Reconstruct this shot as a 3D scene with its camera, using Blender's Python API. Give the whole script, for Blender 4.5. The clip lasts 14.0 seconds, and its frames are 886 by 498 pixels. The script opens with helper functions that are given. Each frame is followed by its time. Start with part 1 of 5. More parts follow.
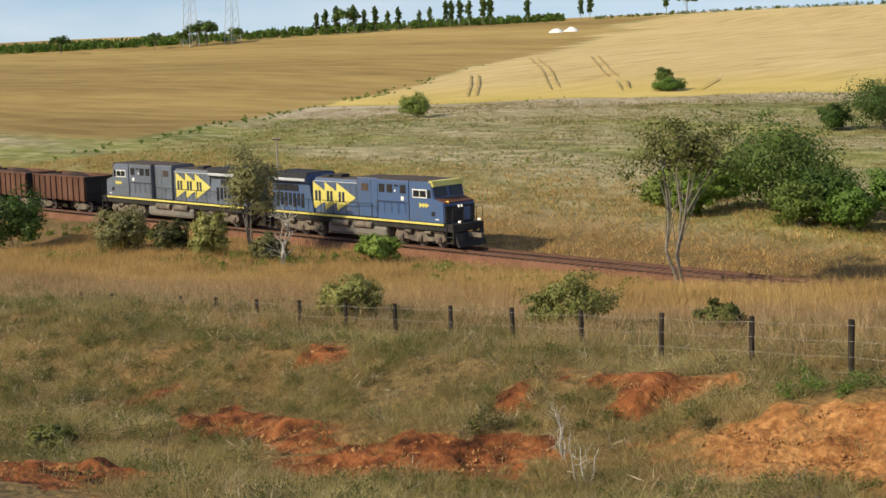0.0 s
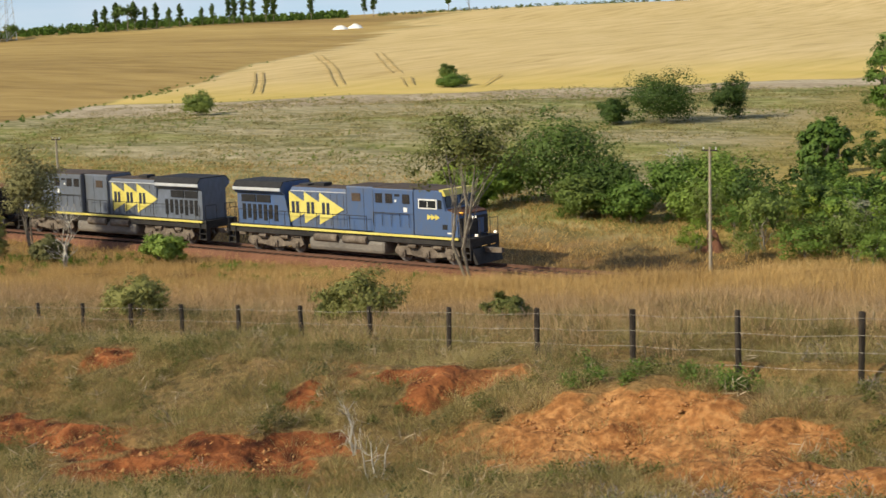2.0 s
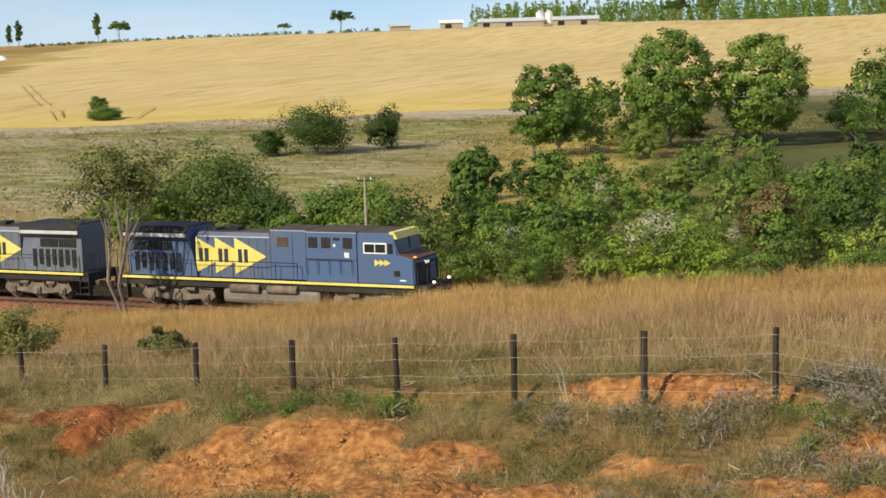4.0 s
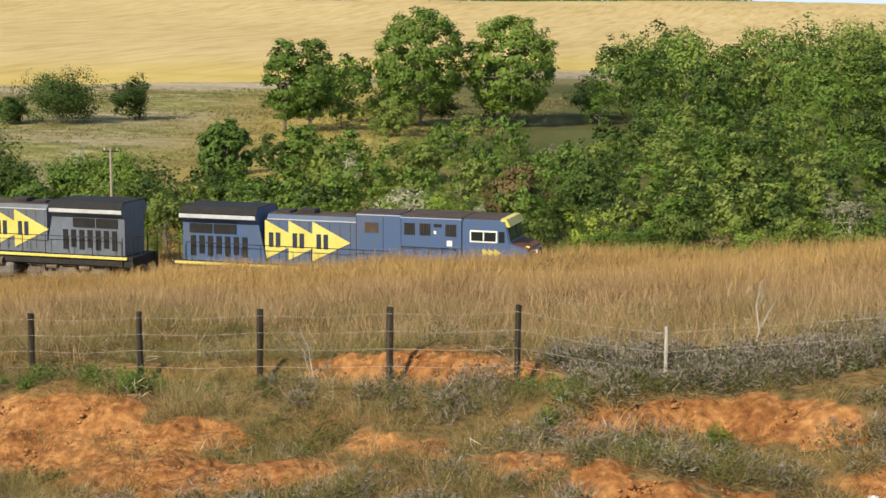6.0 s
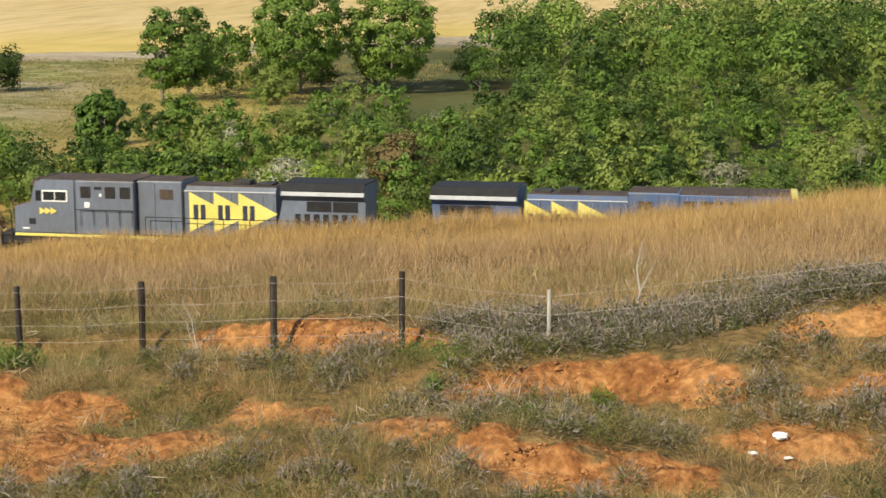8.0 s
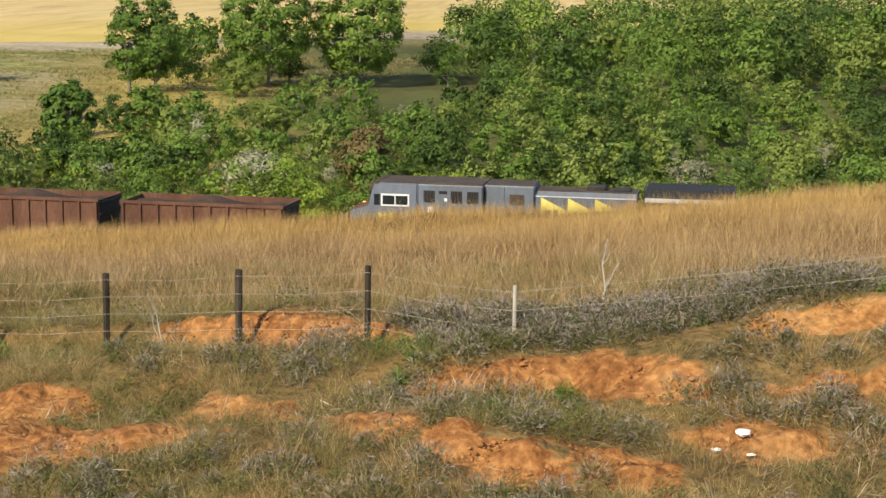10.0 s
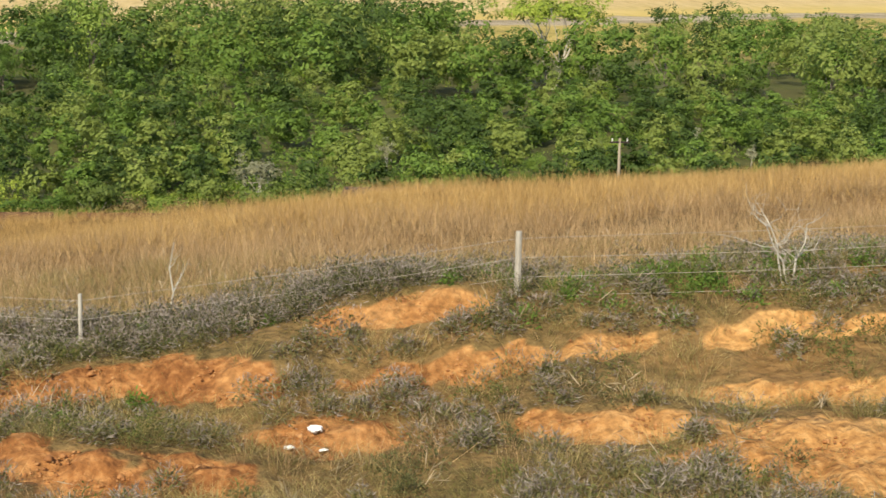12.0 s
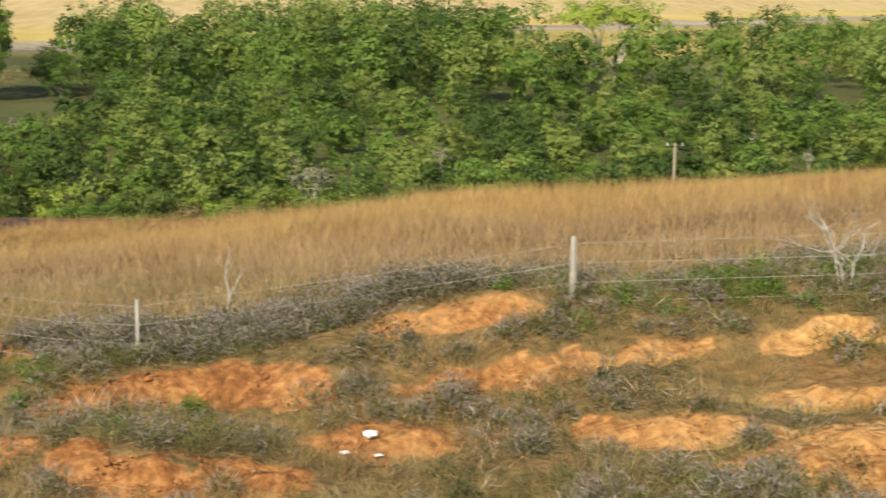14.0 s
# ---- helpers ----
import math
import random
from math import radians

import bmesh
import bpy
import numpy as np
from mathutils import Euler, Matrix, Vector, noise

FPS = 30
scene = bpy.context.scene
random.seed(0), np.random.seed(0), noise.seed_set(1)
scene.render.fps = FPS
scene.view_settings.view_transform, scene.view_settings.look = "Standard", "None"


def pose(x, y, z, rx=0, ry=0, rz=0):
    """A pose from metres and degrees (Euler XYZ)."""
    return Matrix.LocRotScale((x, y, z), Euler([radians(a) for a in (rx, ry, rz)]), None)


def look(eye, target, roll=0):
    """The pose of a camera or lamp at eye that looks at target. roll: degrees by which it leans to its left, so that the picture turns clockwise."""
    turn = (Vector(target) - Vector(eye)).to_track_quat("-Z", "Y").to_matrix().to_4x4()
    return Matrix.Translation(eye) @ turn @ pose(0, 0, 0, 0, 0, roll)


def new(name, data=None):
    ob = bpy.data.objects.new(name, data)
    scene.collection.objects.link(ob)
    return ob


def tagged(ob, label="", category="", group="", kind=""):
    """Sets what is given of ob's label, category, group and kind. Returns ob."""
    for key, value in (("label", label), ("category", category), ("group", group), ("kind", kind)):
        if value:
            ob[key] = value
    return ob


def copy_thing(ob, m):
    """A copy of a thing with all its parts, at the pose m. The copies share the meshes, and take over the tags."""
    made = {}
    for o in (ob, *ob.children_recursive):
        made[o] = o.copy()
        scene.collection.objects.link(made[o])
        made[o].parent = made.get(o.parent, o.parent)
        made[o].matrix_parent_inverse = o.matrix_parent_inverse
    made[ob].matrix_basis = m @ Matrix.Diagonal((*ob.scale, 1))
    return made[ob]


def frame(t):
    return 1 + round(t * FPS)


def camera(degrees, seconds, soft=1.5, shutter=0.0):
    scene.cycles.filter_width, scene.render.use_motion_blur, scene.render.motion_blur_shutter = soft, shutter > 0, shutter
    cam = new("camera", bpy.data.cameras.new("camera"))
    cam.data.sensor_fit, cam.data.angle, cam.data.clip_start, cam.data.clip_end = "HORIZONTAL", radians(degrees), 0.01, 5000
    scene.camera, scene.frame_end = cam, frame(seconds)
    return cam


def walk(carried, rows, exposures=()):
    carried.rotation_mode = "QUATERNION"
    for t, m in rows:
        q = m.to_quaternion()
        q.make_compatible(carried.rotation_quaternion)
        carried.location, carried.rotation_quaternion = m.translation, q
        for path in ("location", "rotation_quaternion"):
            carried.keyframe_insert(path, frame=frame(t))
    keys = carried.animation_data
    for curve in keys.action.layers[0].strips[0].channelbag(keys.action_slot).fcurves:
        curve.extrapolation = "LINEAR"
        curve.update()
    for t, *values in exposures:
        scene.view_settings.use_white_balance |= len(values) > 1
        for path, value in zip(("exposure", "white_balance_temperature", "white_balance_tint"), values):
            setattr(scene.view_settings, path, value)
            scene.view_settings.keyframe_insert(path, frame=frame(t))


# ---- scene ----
# The camera is held at arm's length by someone who turns on the spot on a bank above the line.
# rows: seconds, heading (degrees clockwise from +y), pitch, roll
PATH = [
    (0.0, -45.098, -7.522, -1.700),
    (0.5, -44.397, -7.773, -1.980),
    (1.0, -43.438, -7.844, -1.407),
    (1.5, -41.652, -7.981, -1.447),
    (2.0, -37.392, -7.865, -1.790),
    (2.5, -34.082, -7.341, -1.435),
    (3.0, -31.076, -7.016, -1.122),
    (3.2, -29.926, -6.956, -1.146),
    (5.3, -18.298, -7.952, -1.036),
    (5.5, -17.689, -8.029, -0.478),
    (6.0, -15.883, -8.091, 0.361),
    (6.5, -13.456, -8.356, 0.546),
    (7.0, -11.770, -8.765, 0.125),
    (7.5, -10.885, -9.036, 0.025),
    (8.0, -11.625, -9.269, -0.085),
    (8.2, -12.180, -9.299, 0.144),
    (10.3, -9.351, -9.532, 0.976),
    (10.5, -7.485, -9.476, 0.796),
    (11.0, -4.143, -9.580, 0.411),
    (11.5, 1.072, -9.356, 0.440),
    (12.0, 5.259, -9.152, 1.034),
    (12.5, 8.880, -9.073, 1.293),
    (13.0, 10.507, -9.139, 1.092),
    (13.5, 10.325, -9.139, 1.399),
    (14.0, 3.265, -8.987, 0.632),
]
EYE_Z, ARM = 14.0, 0.175


def held(heading, pitch, roll):
    a = radians(heading)
    return pose(ARM * math.sin(a), ARM * math.cos(a), EYE_Z, 90 + pitch, 0, -heading) @ pose(0, 0, 0, 0, 0, roll)


cam = camera(31.23, 14.0, soft=1.5, shutter=0.15)
walk(cam, [(t, held(h, p, r)) for t, h, p, r in PATH], exposures=[(0.0, 0.03), (3.2, 0.06), (7.0, 0.2), (11.0, 0.27), (14.0, 0.3)])

# ---- light ----
SUN_AZ, SUN_EL = 204.0, 34.0   # the sun stands behind and to the left of the camera
sun_data = bpy.data.lights.new("sun", "SUN")
sun_data.energy, sun_data.angle, sun_data.color = 4.9, radians(0.6), (1.0, 0.88, 0.63)
sun = new("sun", sun_data)
a, e = radians(SUN_AZ), radians(SUN_EL)
toward = Vector((math.sin(a) * math.cos(e), math.cos(a) * math.cos(e), math.sin(e)))
sun.matrix_world = look((0, 0, 60), Vector((0, 0, 60)) - toward)
world = bpy.data.worlds.new("world")
scene.world = world
world.use_nodes = True
wn = world.node_tree.nodes
sky = wn.new("ShaderNodeTexSky")
sky.sky_type, sky.sun_disc = "NISHITA", False
sky.sun_elevation, sky.sun_rotation = radians(SUN_EL), radians(SUN_AZ)
sky.air_density, sky.dust_density, sky.ozone_density = 1.0, 0.3, 2.5
# thin fair-weather haze of cloud, and the clear air of a high plateau: the sky is looked up a little above the true height
wt = wn.new("ShaderNodeTexCoord")
up = wn.new("ShaderNodeVectorMath")
up.operation, up.inputs[1].default_value = "ADD", (0, 0, 0.1)
cloud = wn.new("ShaderNodeTexNoise")
cloud.inputs["Scale"].default_value, cloud.inputs["Detail"].default_value = 5.0, 6
cm = wn.new("ShaderNodeMapping")
cm.inputs["Scale"].default_value = (1, 1, 5)
veil = wn.new("ShaderNodeMapRange")
veil.inputs[1].default_value, veil.inputs[2].default_value, veil.inputs[3].default_value, veil.inputs[4].default_value = 0.38, 0.75, 0.08, 0.62
mixed = wn.new("ShaderNodeMix")
mixed.data_type = "RGBA"
mixed.inputs[7].default_value = (6.2, 6.4, 6.8, 1)
wl = world.node_tree.links
wl.new(wt.outputs["Generated"], up.inputs[0])
wl.new(up.outputs[0], sky.inputs["Vector"])
wl.new(wt.outputs["Generated"], cm.inputs[0])
wl.new(cm.outputs[0], cloud.inputs["Vector"])
wl.new(cloud.outputs[0], veil.inputs[0])
wl.new(veil.outputs[0], mixed.inputs[0])
wl.new(sky.outputs[0], mixed.inputs[6])
wl.new(mixed.outputs[2], wn["Background"].inputs[0])
wn["Background"].inputs[1].default_value = 0.13
scene.view_settings.exposure = 0.0


# ---- materials ----
def ramp_material(name, colors, scale=3.0, rough=0.85, bump=0.3, fine=14.0, metal=0.0, island=0.0, spec=0.3, obj_random=0.0, translucent=0.0, stretch=(1, 1, 1), span=None):
    """A surface whose colour wanders between the given ones at two scales, with fine relief."""
    m = bpy.data.materials.new(name)
    m.use_nodes = True
    n, l = m.node_tree.nodes, m.node_tree.links
    b = n["Principled BSDF"]
    b.inputs["Roughness"].default_value, b.inputs["Metallic"].default_value = rough, metal
    b.inputs["Specular IOR Level"].default_value = spec
    tc = n.new("ShaderNodeTexCoord")
    mp = n.new("ShaderNodeMapping")
    mp.inputs["Scale"].default_value = stretch
    l.new(tc.outputs["Object"], mp.inputs[0])
    big, small = n.new("ShaderNodeTexNoise"), n.new("ShaderNodeTexNoise")
    for node, s, d in ((big, scale, 4), (small, fine, 6)):
        node.inputs["Scale"].default_value, node.inputs["Detail"].default_value = s, d
        l.new(mp.outputs[0], node.inputs["Vector"])
    add = n.new("ShaderNodeMix")
    add.data_type = "FLOAT"
    add.inputs[0].default_value = 0.4
    l.new(big.outputs[0], add.inputs[2])
    l.new(small.outputs[0], add.inputs[3])
    value = add.outputs[0]
    for amount, kind, out in ((island, "ShaderNodeNewGeometry", "Random Per Island"), (obj_random, "ShaderNodeObjectInfo", "Random")):
        if amount:
            g = n.new(kind)
            mx = n.new("ShaderNodeMix")
            mx.data_type = "FLOAT"
            mx.inputs[0].default_value = amount
            l.new(value, mx.inputs[2])
            l.new(g.outputs[out], mx.inputs[3])
            value = mx.outputs[0]
    r = n.new("ShaderNodeValToRGB")
    lo, hi = span or ((0.3, 0.7) if not (island or obj_random) else (0.15, 0.85))
    while len(r.color_ramp.elements) < len(colors):
        r.color_ramp.elements.new(0.5)
    for i, c in enumerate(colors):
        r.color_ramp.elements[i].position = lo + (hi - lo) * i / max(1, len(colors) - 1)
        r.color_ramp.elements[i].color = (*c, 1)
    l.new(value, r.inputs[0])
    l.new(r.outputs[0], b.inputs["Base Color"])
    if bump:
        bp = n.new("ShaderNodeBump")
        bp.inputs["Strength"].default_value, bp.inputs["Distance"].default_value = bump, 0.05
        l.new(small.outputs[0], bp.inputs["Height"])
        l.new(bp.outputs[0], b.inputs["Normal"])
    if translucent:
        tr = n.new("ShaderNodeBsdfTranslucent")
        l.new(r.outputs[0], tr.inputs[0])
        ms = n.new("ShaderNodeMixShader")
        ms.inputs[0].default_value = translucent
        l.new(b.outputs[0], ms.inputs[1])
        l.new(tr.outputs[0], ms.inputs[2])
        l.new(ms.outputs[0], n["Material Output"].inputs[0])
    return m


def leaf_material(name, colors, translucent=0.25):
    return ramp_material(name, colors, scale=0.8, fine=3.0, rough=0.6, bump=0, island=0.55, obj_random=0.5, spec=0.25, translucent=translucent)


M_LEAF = leaf_material("leaf_green", [(0.045, 0.09, 0.014), (0.135, 0.22, 0.036), (0.26, 0.345, 0.065)])
M_LEAF_OLIVE = leaf_material("leaf_olive", [(0.06, 0.095, 0.018), (0.15, 0.2, 0.04), (0.24, 0.295, 0.066)])
M_LEAF_LIGHT = leaf_material("leaf_light", [(0.08, 0.135, 0.015), (0.2, 0.285, 0.035), (0.35, 0.42, 0.065)])
M_LEAF_GREY = leaf_material("leaf_grey", [(0.18, 0.185, 0.11), (0.31, 0.31, 0.19), (0.46, 0.45, 0.32)])
M_LEAF_DARK = leaf_material("leaf_dark", [(0.035, 0.065, 0.014), (0.078, 0.128, 0.024), (0.14, 0.2, 0.04)])
M_LEAF_BROWN = leaf_material("leaf_brown", [(0.12, 0.09, 0.035), (0.2, 0.15, 0.06), (0.28, 0.22, 0.1)])
M_BARK = ramp_material("bark", [(0.1, 0.08, 0.06), (0.22, 0.19, 0.15), (0.34, 0.31, 0.26)], scale=4, fine=25, bump=0.6)
M_BARK_PALE = ramp_material("bark_pale", [(0.3, 0.27, 0.22), (0.45, 0.42, 0.36), (0.58, 0.55, 0.5)], scale=4, fine=25, bump=0.5)
M_STRAW = ramp_material("straw", [(0.24, 0.148, 0.054), (0.5, 0.325, 0.122), (0.77, 0.54, 0.235)], scale=0.22, fine=1.6, rough=0.8, bump=0, island=0.35, spec=0.2, translucent=0.35, span=(0.27, 0.72))
M_SCRUB = ramp_material("scrub_grass", [(0.085, 0.09, 0.026), (0.3, 0.255, 0.1), (0.66, 0.53, 0.27)], scale=0.35, fine=1.8, rough=0.85, bump=0, island=0.25, spec=0.12, translucent=0.38, span=(0.3, 0.72))
M_GREYSCRUB = ramp_material("grey_scrub", [(0.115, 0.1, 0.048), (0.35, 0.285, 0.18), (0.66, 0.54, 0.39)], scale=0.35, fine=1.8, rough=0.85, bump=0, island=0.4, spec=0.15, translucent=0.3, span=(0.25, 0.75))
M_STRAW_BROWN = ramp_material("brown_straw", [(0.17, 0.112, 0.056), (0.42, 0.28, 0.14), (0.7, 0.495, 0.275)], scale=0.4, fine=1.8, rough=0.8, bump=0, island=0.4, spec=0.2, translucent=0.35, span=(0.28, 0.72))
M_LEAF_THICK = leaf_material("leaf_thicket", [(0.03, 0.06, 0.012), (0.08, 0.13, 0.024), (0.16, 0.22, 0.045)])
M_LEAF_BANK = leaf_material("leaf_bank", [(0.05, 0.055, 0.02), (0.14, 0.14, 0.052), (0.27, 0.25, 0.105)])
M_GREYTWIG = ramp_material("grey_twigs", [(0.1, 0.08, 0.065), (0.26, 0.22, 0.19), (0.45, 0.4, 0.36)], scale=0.5, fine=3, rough=0.95, bump=0, island=0.5, spec=0.05, translucent=0.15)
M_LEAF_DUSTY = leaf_material("leaf_dusty", [(0.075, 0.09, 0.022), (0.2, 0.205, 0.056), (0.36, 0.34, 0.11)])


def ground_material():
    """Earth under dry grass, bare red soil, crop and stubble fields, each where its share in the mesh says."""
    m = bpy.data.materials.new("earth")
    m.use_nodes = True
    n, l = m.node_tree.nodes, m.node_tree.links
    b = n["Principled BSDF"]
    b.inputs["Roughness"].default_value, b.inputs["Specular IOR Level"].default_value = 0.95, 0.15
    geo = n.new("ShaderNodeNewGeometry")

    def noise_of(scale, detail=5, stretch=None):
        node = n.new("ShaderNodeTexNoise")
        node.inputs["Scale"].default_value, node.inputs["Detail"].default_value = scale, detail
        if stretch:
            mp = n.new("ShaderNodeMapping")
            mp.inputs["Scale"].default_value = stretch[:3]
            mp.inputs["Rotation"].default_value = (0, 0, radians(stretch[3]))
            l.new(geo.outputs["Position"], mp.inputs[0])
            l.new(mp.outputs[0], node.inputs["Vector"])
        else:
            l.new(geo.outputs["Position"], node.inputs["Vector"])
        return node.outputs[0]

    def ramp(value, *stops):
        r = n.new("ShaderNodeValToRGB")
        while len(r.color_ramp.elements) < len(stops):
            r.color_ramp.elements.new(0.5)
        for i, (p, c) in enumerate(stops):
            r.color_ramp.elements[i].position, r.color_ramp.elements[i].color = p, (*c, 1)
        l.new(value, r.inputs[0])
        return r.outputs[0]

    def mix(f, a, c):
        x = n.new("ShaderNodeMix")
        x.data_type = "RGBA"
        if isinstance(f, float):
            x.inputs[0].default_value = f
        else:
            l.new(f, x.inputs[0])
        l.new(a, x.inputs[6])
        l.new(c, x.inputs[7])
        return x.outputs[2]

    def share(name):
        at = n.new("ShaderNodeAttribute")
        at.attribute_name = name
        return at.outputs["Fac"]

    grass = mix(0.5, ramp(noise_of(0.5, 8), (0.35, (0.105, 0.08, 0.033)), (0.5, (0.19, 0.125, 0.05)), (0.62, (0.26, 0.135, 0.05))), ramp(noise_of(4.0, 8), (0.35, (0.075, 0.055, 0.023)), (0.65, (0.29, 0.19, 0.08))))
    soil = mix(0.5, ramp(noise_of(0.8, 7), (0.33, (0.18, 0.068, 0.022)), (0.5, (0.32, 0.14, 0.046)), (0.67, (0.47, 0.25, 0.095))), ramp(noise_of(7.0, 12), (0.34, (0.07, 0.026, 0.011)), (0.5, (0.27, 0.115, 0.04)), (0.66, (0.54, 0.28, 0.11))))
    sand = mix(0.5, ramp(noise_of(0.8, 7), (0.33, (0.43, 0.21, 0.066)), (0.5, (0.56, 0.315, 0.11)), (0.67, (0.68, 0.43, 0.175))), ramp(noise_of(7.0, 12), (0.34, (0.18, 0.08, 0.03)), (0.5, (0.5, 0.27, 0.093)), (0.66, (0.7, 0.45, 0.19))))
    pasture = mix(0.5, ramp(noise_of(0.05, 7, (0.25, 1, 1, -35)), (0.38, (0.11, 0.14, 0.03)), (0.46, (0.25, 0.265, 0.06)), (0.53, (0.22, 0.21, 0.1)), (0.62, (0.44, 0.37, 0.25))), ramp(noise_of(0.6, 9, (0.5, 1, 1, -35)), (0.34, (0.08, 0.09, 0.025)), (0.5, (0.26, 0.235, 0.1)), (0.66, (0.52, 0.44, 0.27))))
    green = mix(0.5, ramp(noise_of(0.07, 7, (0.4, 1, 1, -15)), (0.36, (0.19, 0.185, 0.04)), (0.5, (0.42, 0.335, 0.085)), (0.64, (0.6, 0.44, 0.15))), ramp(noise_of(0.9, 8), (0.32, (0.14, 0.135, 0.033)), (0.68, (0.6, 0.44, 0.15))))
    crop = mix(0.5, ramp(noise_of(0.012, 6), (0.38, (0.5, 0.37, 0.16)), (0.62, (0.6, 0.46, 0.225))), ramp(noise_of(0.4, 11, (1, 0.12, 1, 35)), (0.32, (0.36, 0.255, 0.1)), (0.45, (0.52, 0.39, 0.17)), (0.68, (0.68, 0.53, 0.28))))
    stubble = mix(0.4, ramp(noise_of(0.011, 7, (0.22, 1.3, 1, 24)), (0.36, (0.19, 0.12, 0.038)), (0.48, (0.31, 0.21, 0.068)), (0.56, (0.41, 0.29, 0.1)), (0.66, (0.5, 0.38, 0.15))), ramp(noise_of(0.25, 9, (0.2, 1, 1, 24)), (0.32, (0.21, 0.135, 0.046)), (0.68, (0.48, 0.345, 0.135))))
    # very dark green, deeper than the leaf colours
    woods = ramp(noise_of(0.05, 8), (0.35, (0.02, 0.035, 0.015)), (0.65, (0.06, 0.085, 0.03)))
    def ragged(name, scale, amount):
        """A share whose edge is frayed by noise."""
        add = n.new("ShaderNodeMath")
        add.operation = "MULTIPLY_ADD"
        l.new(noise_of(scale, 7), add.inputs[0])
        add.inputs[1].default_value = amount
        l.new(share(name), add.inputs[2])
        mr = n.new("ShaderNodeMapRange")
        mr.interpolation_type = "SMOOTHSTEP"
        mr.inputs[1].default_value, mr.inputs[2].default_value = 0.28 + amount / 2, 0.72 + amount / 2
        l.new(add.outputs[0], mr.inputs[0])
        return mr.outputs[0]

    # darker red tone for the bare earth on the left of the bank
    dark_red = ramp(noise_of(2.2, 10), (0.32, (0.05, 0.016, 0.008)), (0.5, (0.19, 0.062, 0.022)), (0.68, (0.34, 0.125, 0.045)))
    fallow = mix(0.5, ramp(noise_of(0.09, 7, (0.3, 1, 1, -40)), (0.36, (0.22, 0.17, 0.1)), (0.5, (0.4, 0.32, 0.22)), (0.62, (0.55, 0.46, 0.34))), ramp(noise_of(0.9, 9), (0.32, (0.14, 0.12, 0.06)), (0.68, (0.56, 0.47, 0.34))))
    c = mix(ragged("bare", 1.6, 0.7), grass, mix(share("dark_red"), mix(share("sand"), soil, sand), dark_red))
    c = mix(share("pasture"), c, pasture)
    c = mix(share("green"), c, green)
    c = mix(ragged("fallow", 0.12, 0.9), c, fallow)
    c = mix(ragged("stubble", 0.1, 0.5), c, stubble)
    fringe = ramp(noise_of(0.08, 6), (0.35, (0.5, 0.38, 0.08)), (0.65, (0.64, 0.48, 0.14)))
    c = mix(ragged("crop", 0.1, 0.5), c, mix(share("fringe"), crop, fringe))
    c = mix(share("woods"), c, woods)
    l.new(c, b.inputs["Base Color"])
    bp = n.new("ShaderNodeBump")
    bp.inputs["Strength"].default_value, bp.inputs["Distance"].default_value = 0.9, 0.16
    l.new(noise_of(5.0, 10), bp.inputs["Height"])
    l.new(bp.outputs[0], b.inputs["Normal"])
    return m


M_EARTH = ground_material()
M_RUST = ramp_material("ore_wagon_brown", [(0.055, 0.026, 0.017), (0.11, 0.05, 0.032), (0.17, 0.085, 0.055)], scale=0.8, fine=9, bump=0.2, rough=0.75, stretch=(1, 1, 0.3))
M_BLUE = ramp_material("loco_blue", [(0.13, 0.135, 0.155), (0.075, 0.118, 0.225), (0.06, 0.125, 0.3)], scale=0.35, fine=4, bump=0.05, rough=0.42, spec=0.45, stretch=(1, 1, 0.4))
M_YELLOW = ramp_material("loco_yellow", [(0.6, 0.5, 0.09), (0.76, 0.68, 0.22)], scale=0.8, fine=6, bump=0.05, rough=0.5)
M_BLACK = ramp_material("loco_black", [(0.012, 0.012, 0.014), (0.03, 0.028, 0.028), (0.06, 0.052, 0.046)], scale=1, fine=8, bump=0.2, rough=0.7)
M_DIRT = ramp_material("running_gear", [(0.06, 0.048, 0.04), (0.16, 0.13, 0.105), (0.28, 0.23, 0.18)], scale=2, fine=10, bump=0.4, rough=0.85)
M_BALLAST = ramp_material("ballast", [(0.1, 0.045, 0.025), (0.19, 0.085, 0.05), (0.27, 0.14, 0.085)], scale=0.5, fine=12, bump=1.0, rough=0.95)
M_RAIL = ramp_material("rail_steel", [(0.12, 0.06, 0.04), (0.2, 0.11, 0.08)], scale=2, fine=10, bump=0.1, rough=0.6, metal=0.3)
M_WOOD = ramp_material("weathered_wood", [(0.02, 0.017, 0.014), (0.05, 0.041, 0.033), (0.11, 0.092, 0.075)], scale=3, fine=20, bump=0.5, stretch=(4, 4, 0.6), spec=0.1)
M_WOOD_PALE = ramp_material("pale_wood", [(0.28, 0.26, 0.22), (0.42, 0.39, 0.34), (0.55, 0.52, 0.46)], scale=3, fine=20, bump=0.5, stretch=(4, 4, 0.6))
M_WIRE = ramp_material("fence_wire", [(0.36, 0.32, 0.28), (0.52, 0.47, 0.42)], scale=3, fine=10, bump=0, rough=0.7, metal=0.1)
M_CONCRETE = ramp_material("pole_concrete", [(0.3, 0.25, 0.18), (0.42, 0.36, 0.28)], scale=2, fine=14, bump=0.3)
M_WHITE = ramp_material("white_paint", [(0.7, 0.7, 0.68), (0.82, 0.82, 0.8)], scale=2, fine=10, bump=0.05, rough=0.6)
M_SHEET = ramp_material("grey_sheet_metal", [(0.4, 0.42, 0.45), (0.6, 0.62, 0.65)], scale=1, fine=6, bump=0.05, rough=0.5)
M_GLASS = ramp_material("dark_glass", [(0.012, 0.015, 0.018), (0.03, 0.034, 0.038)], scale=2, fine=5, bump=0, rough=0.15, spec=0.35)


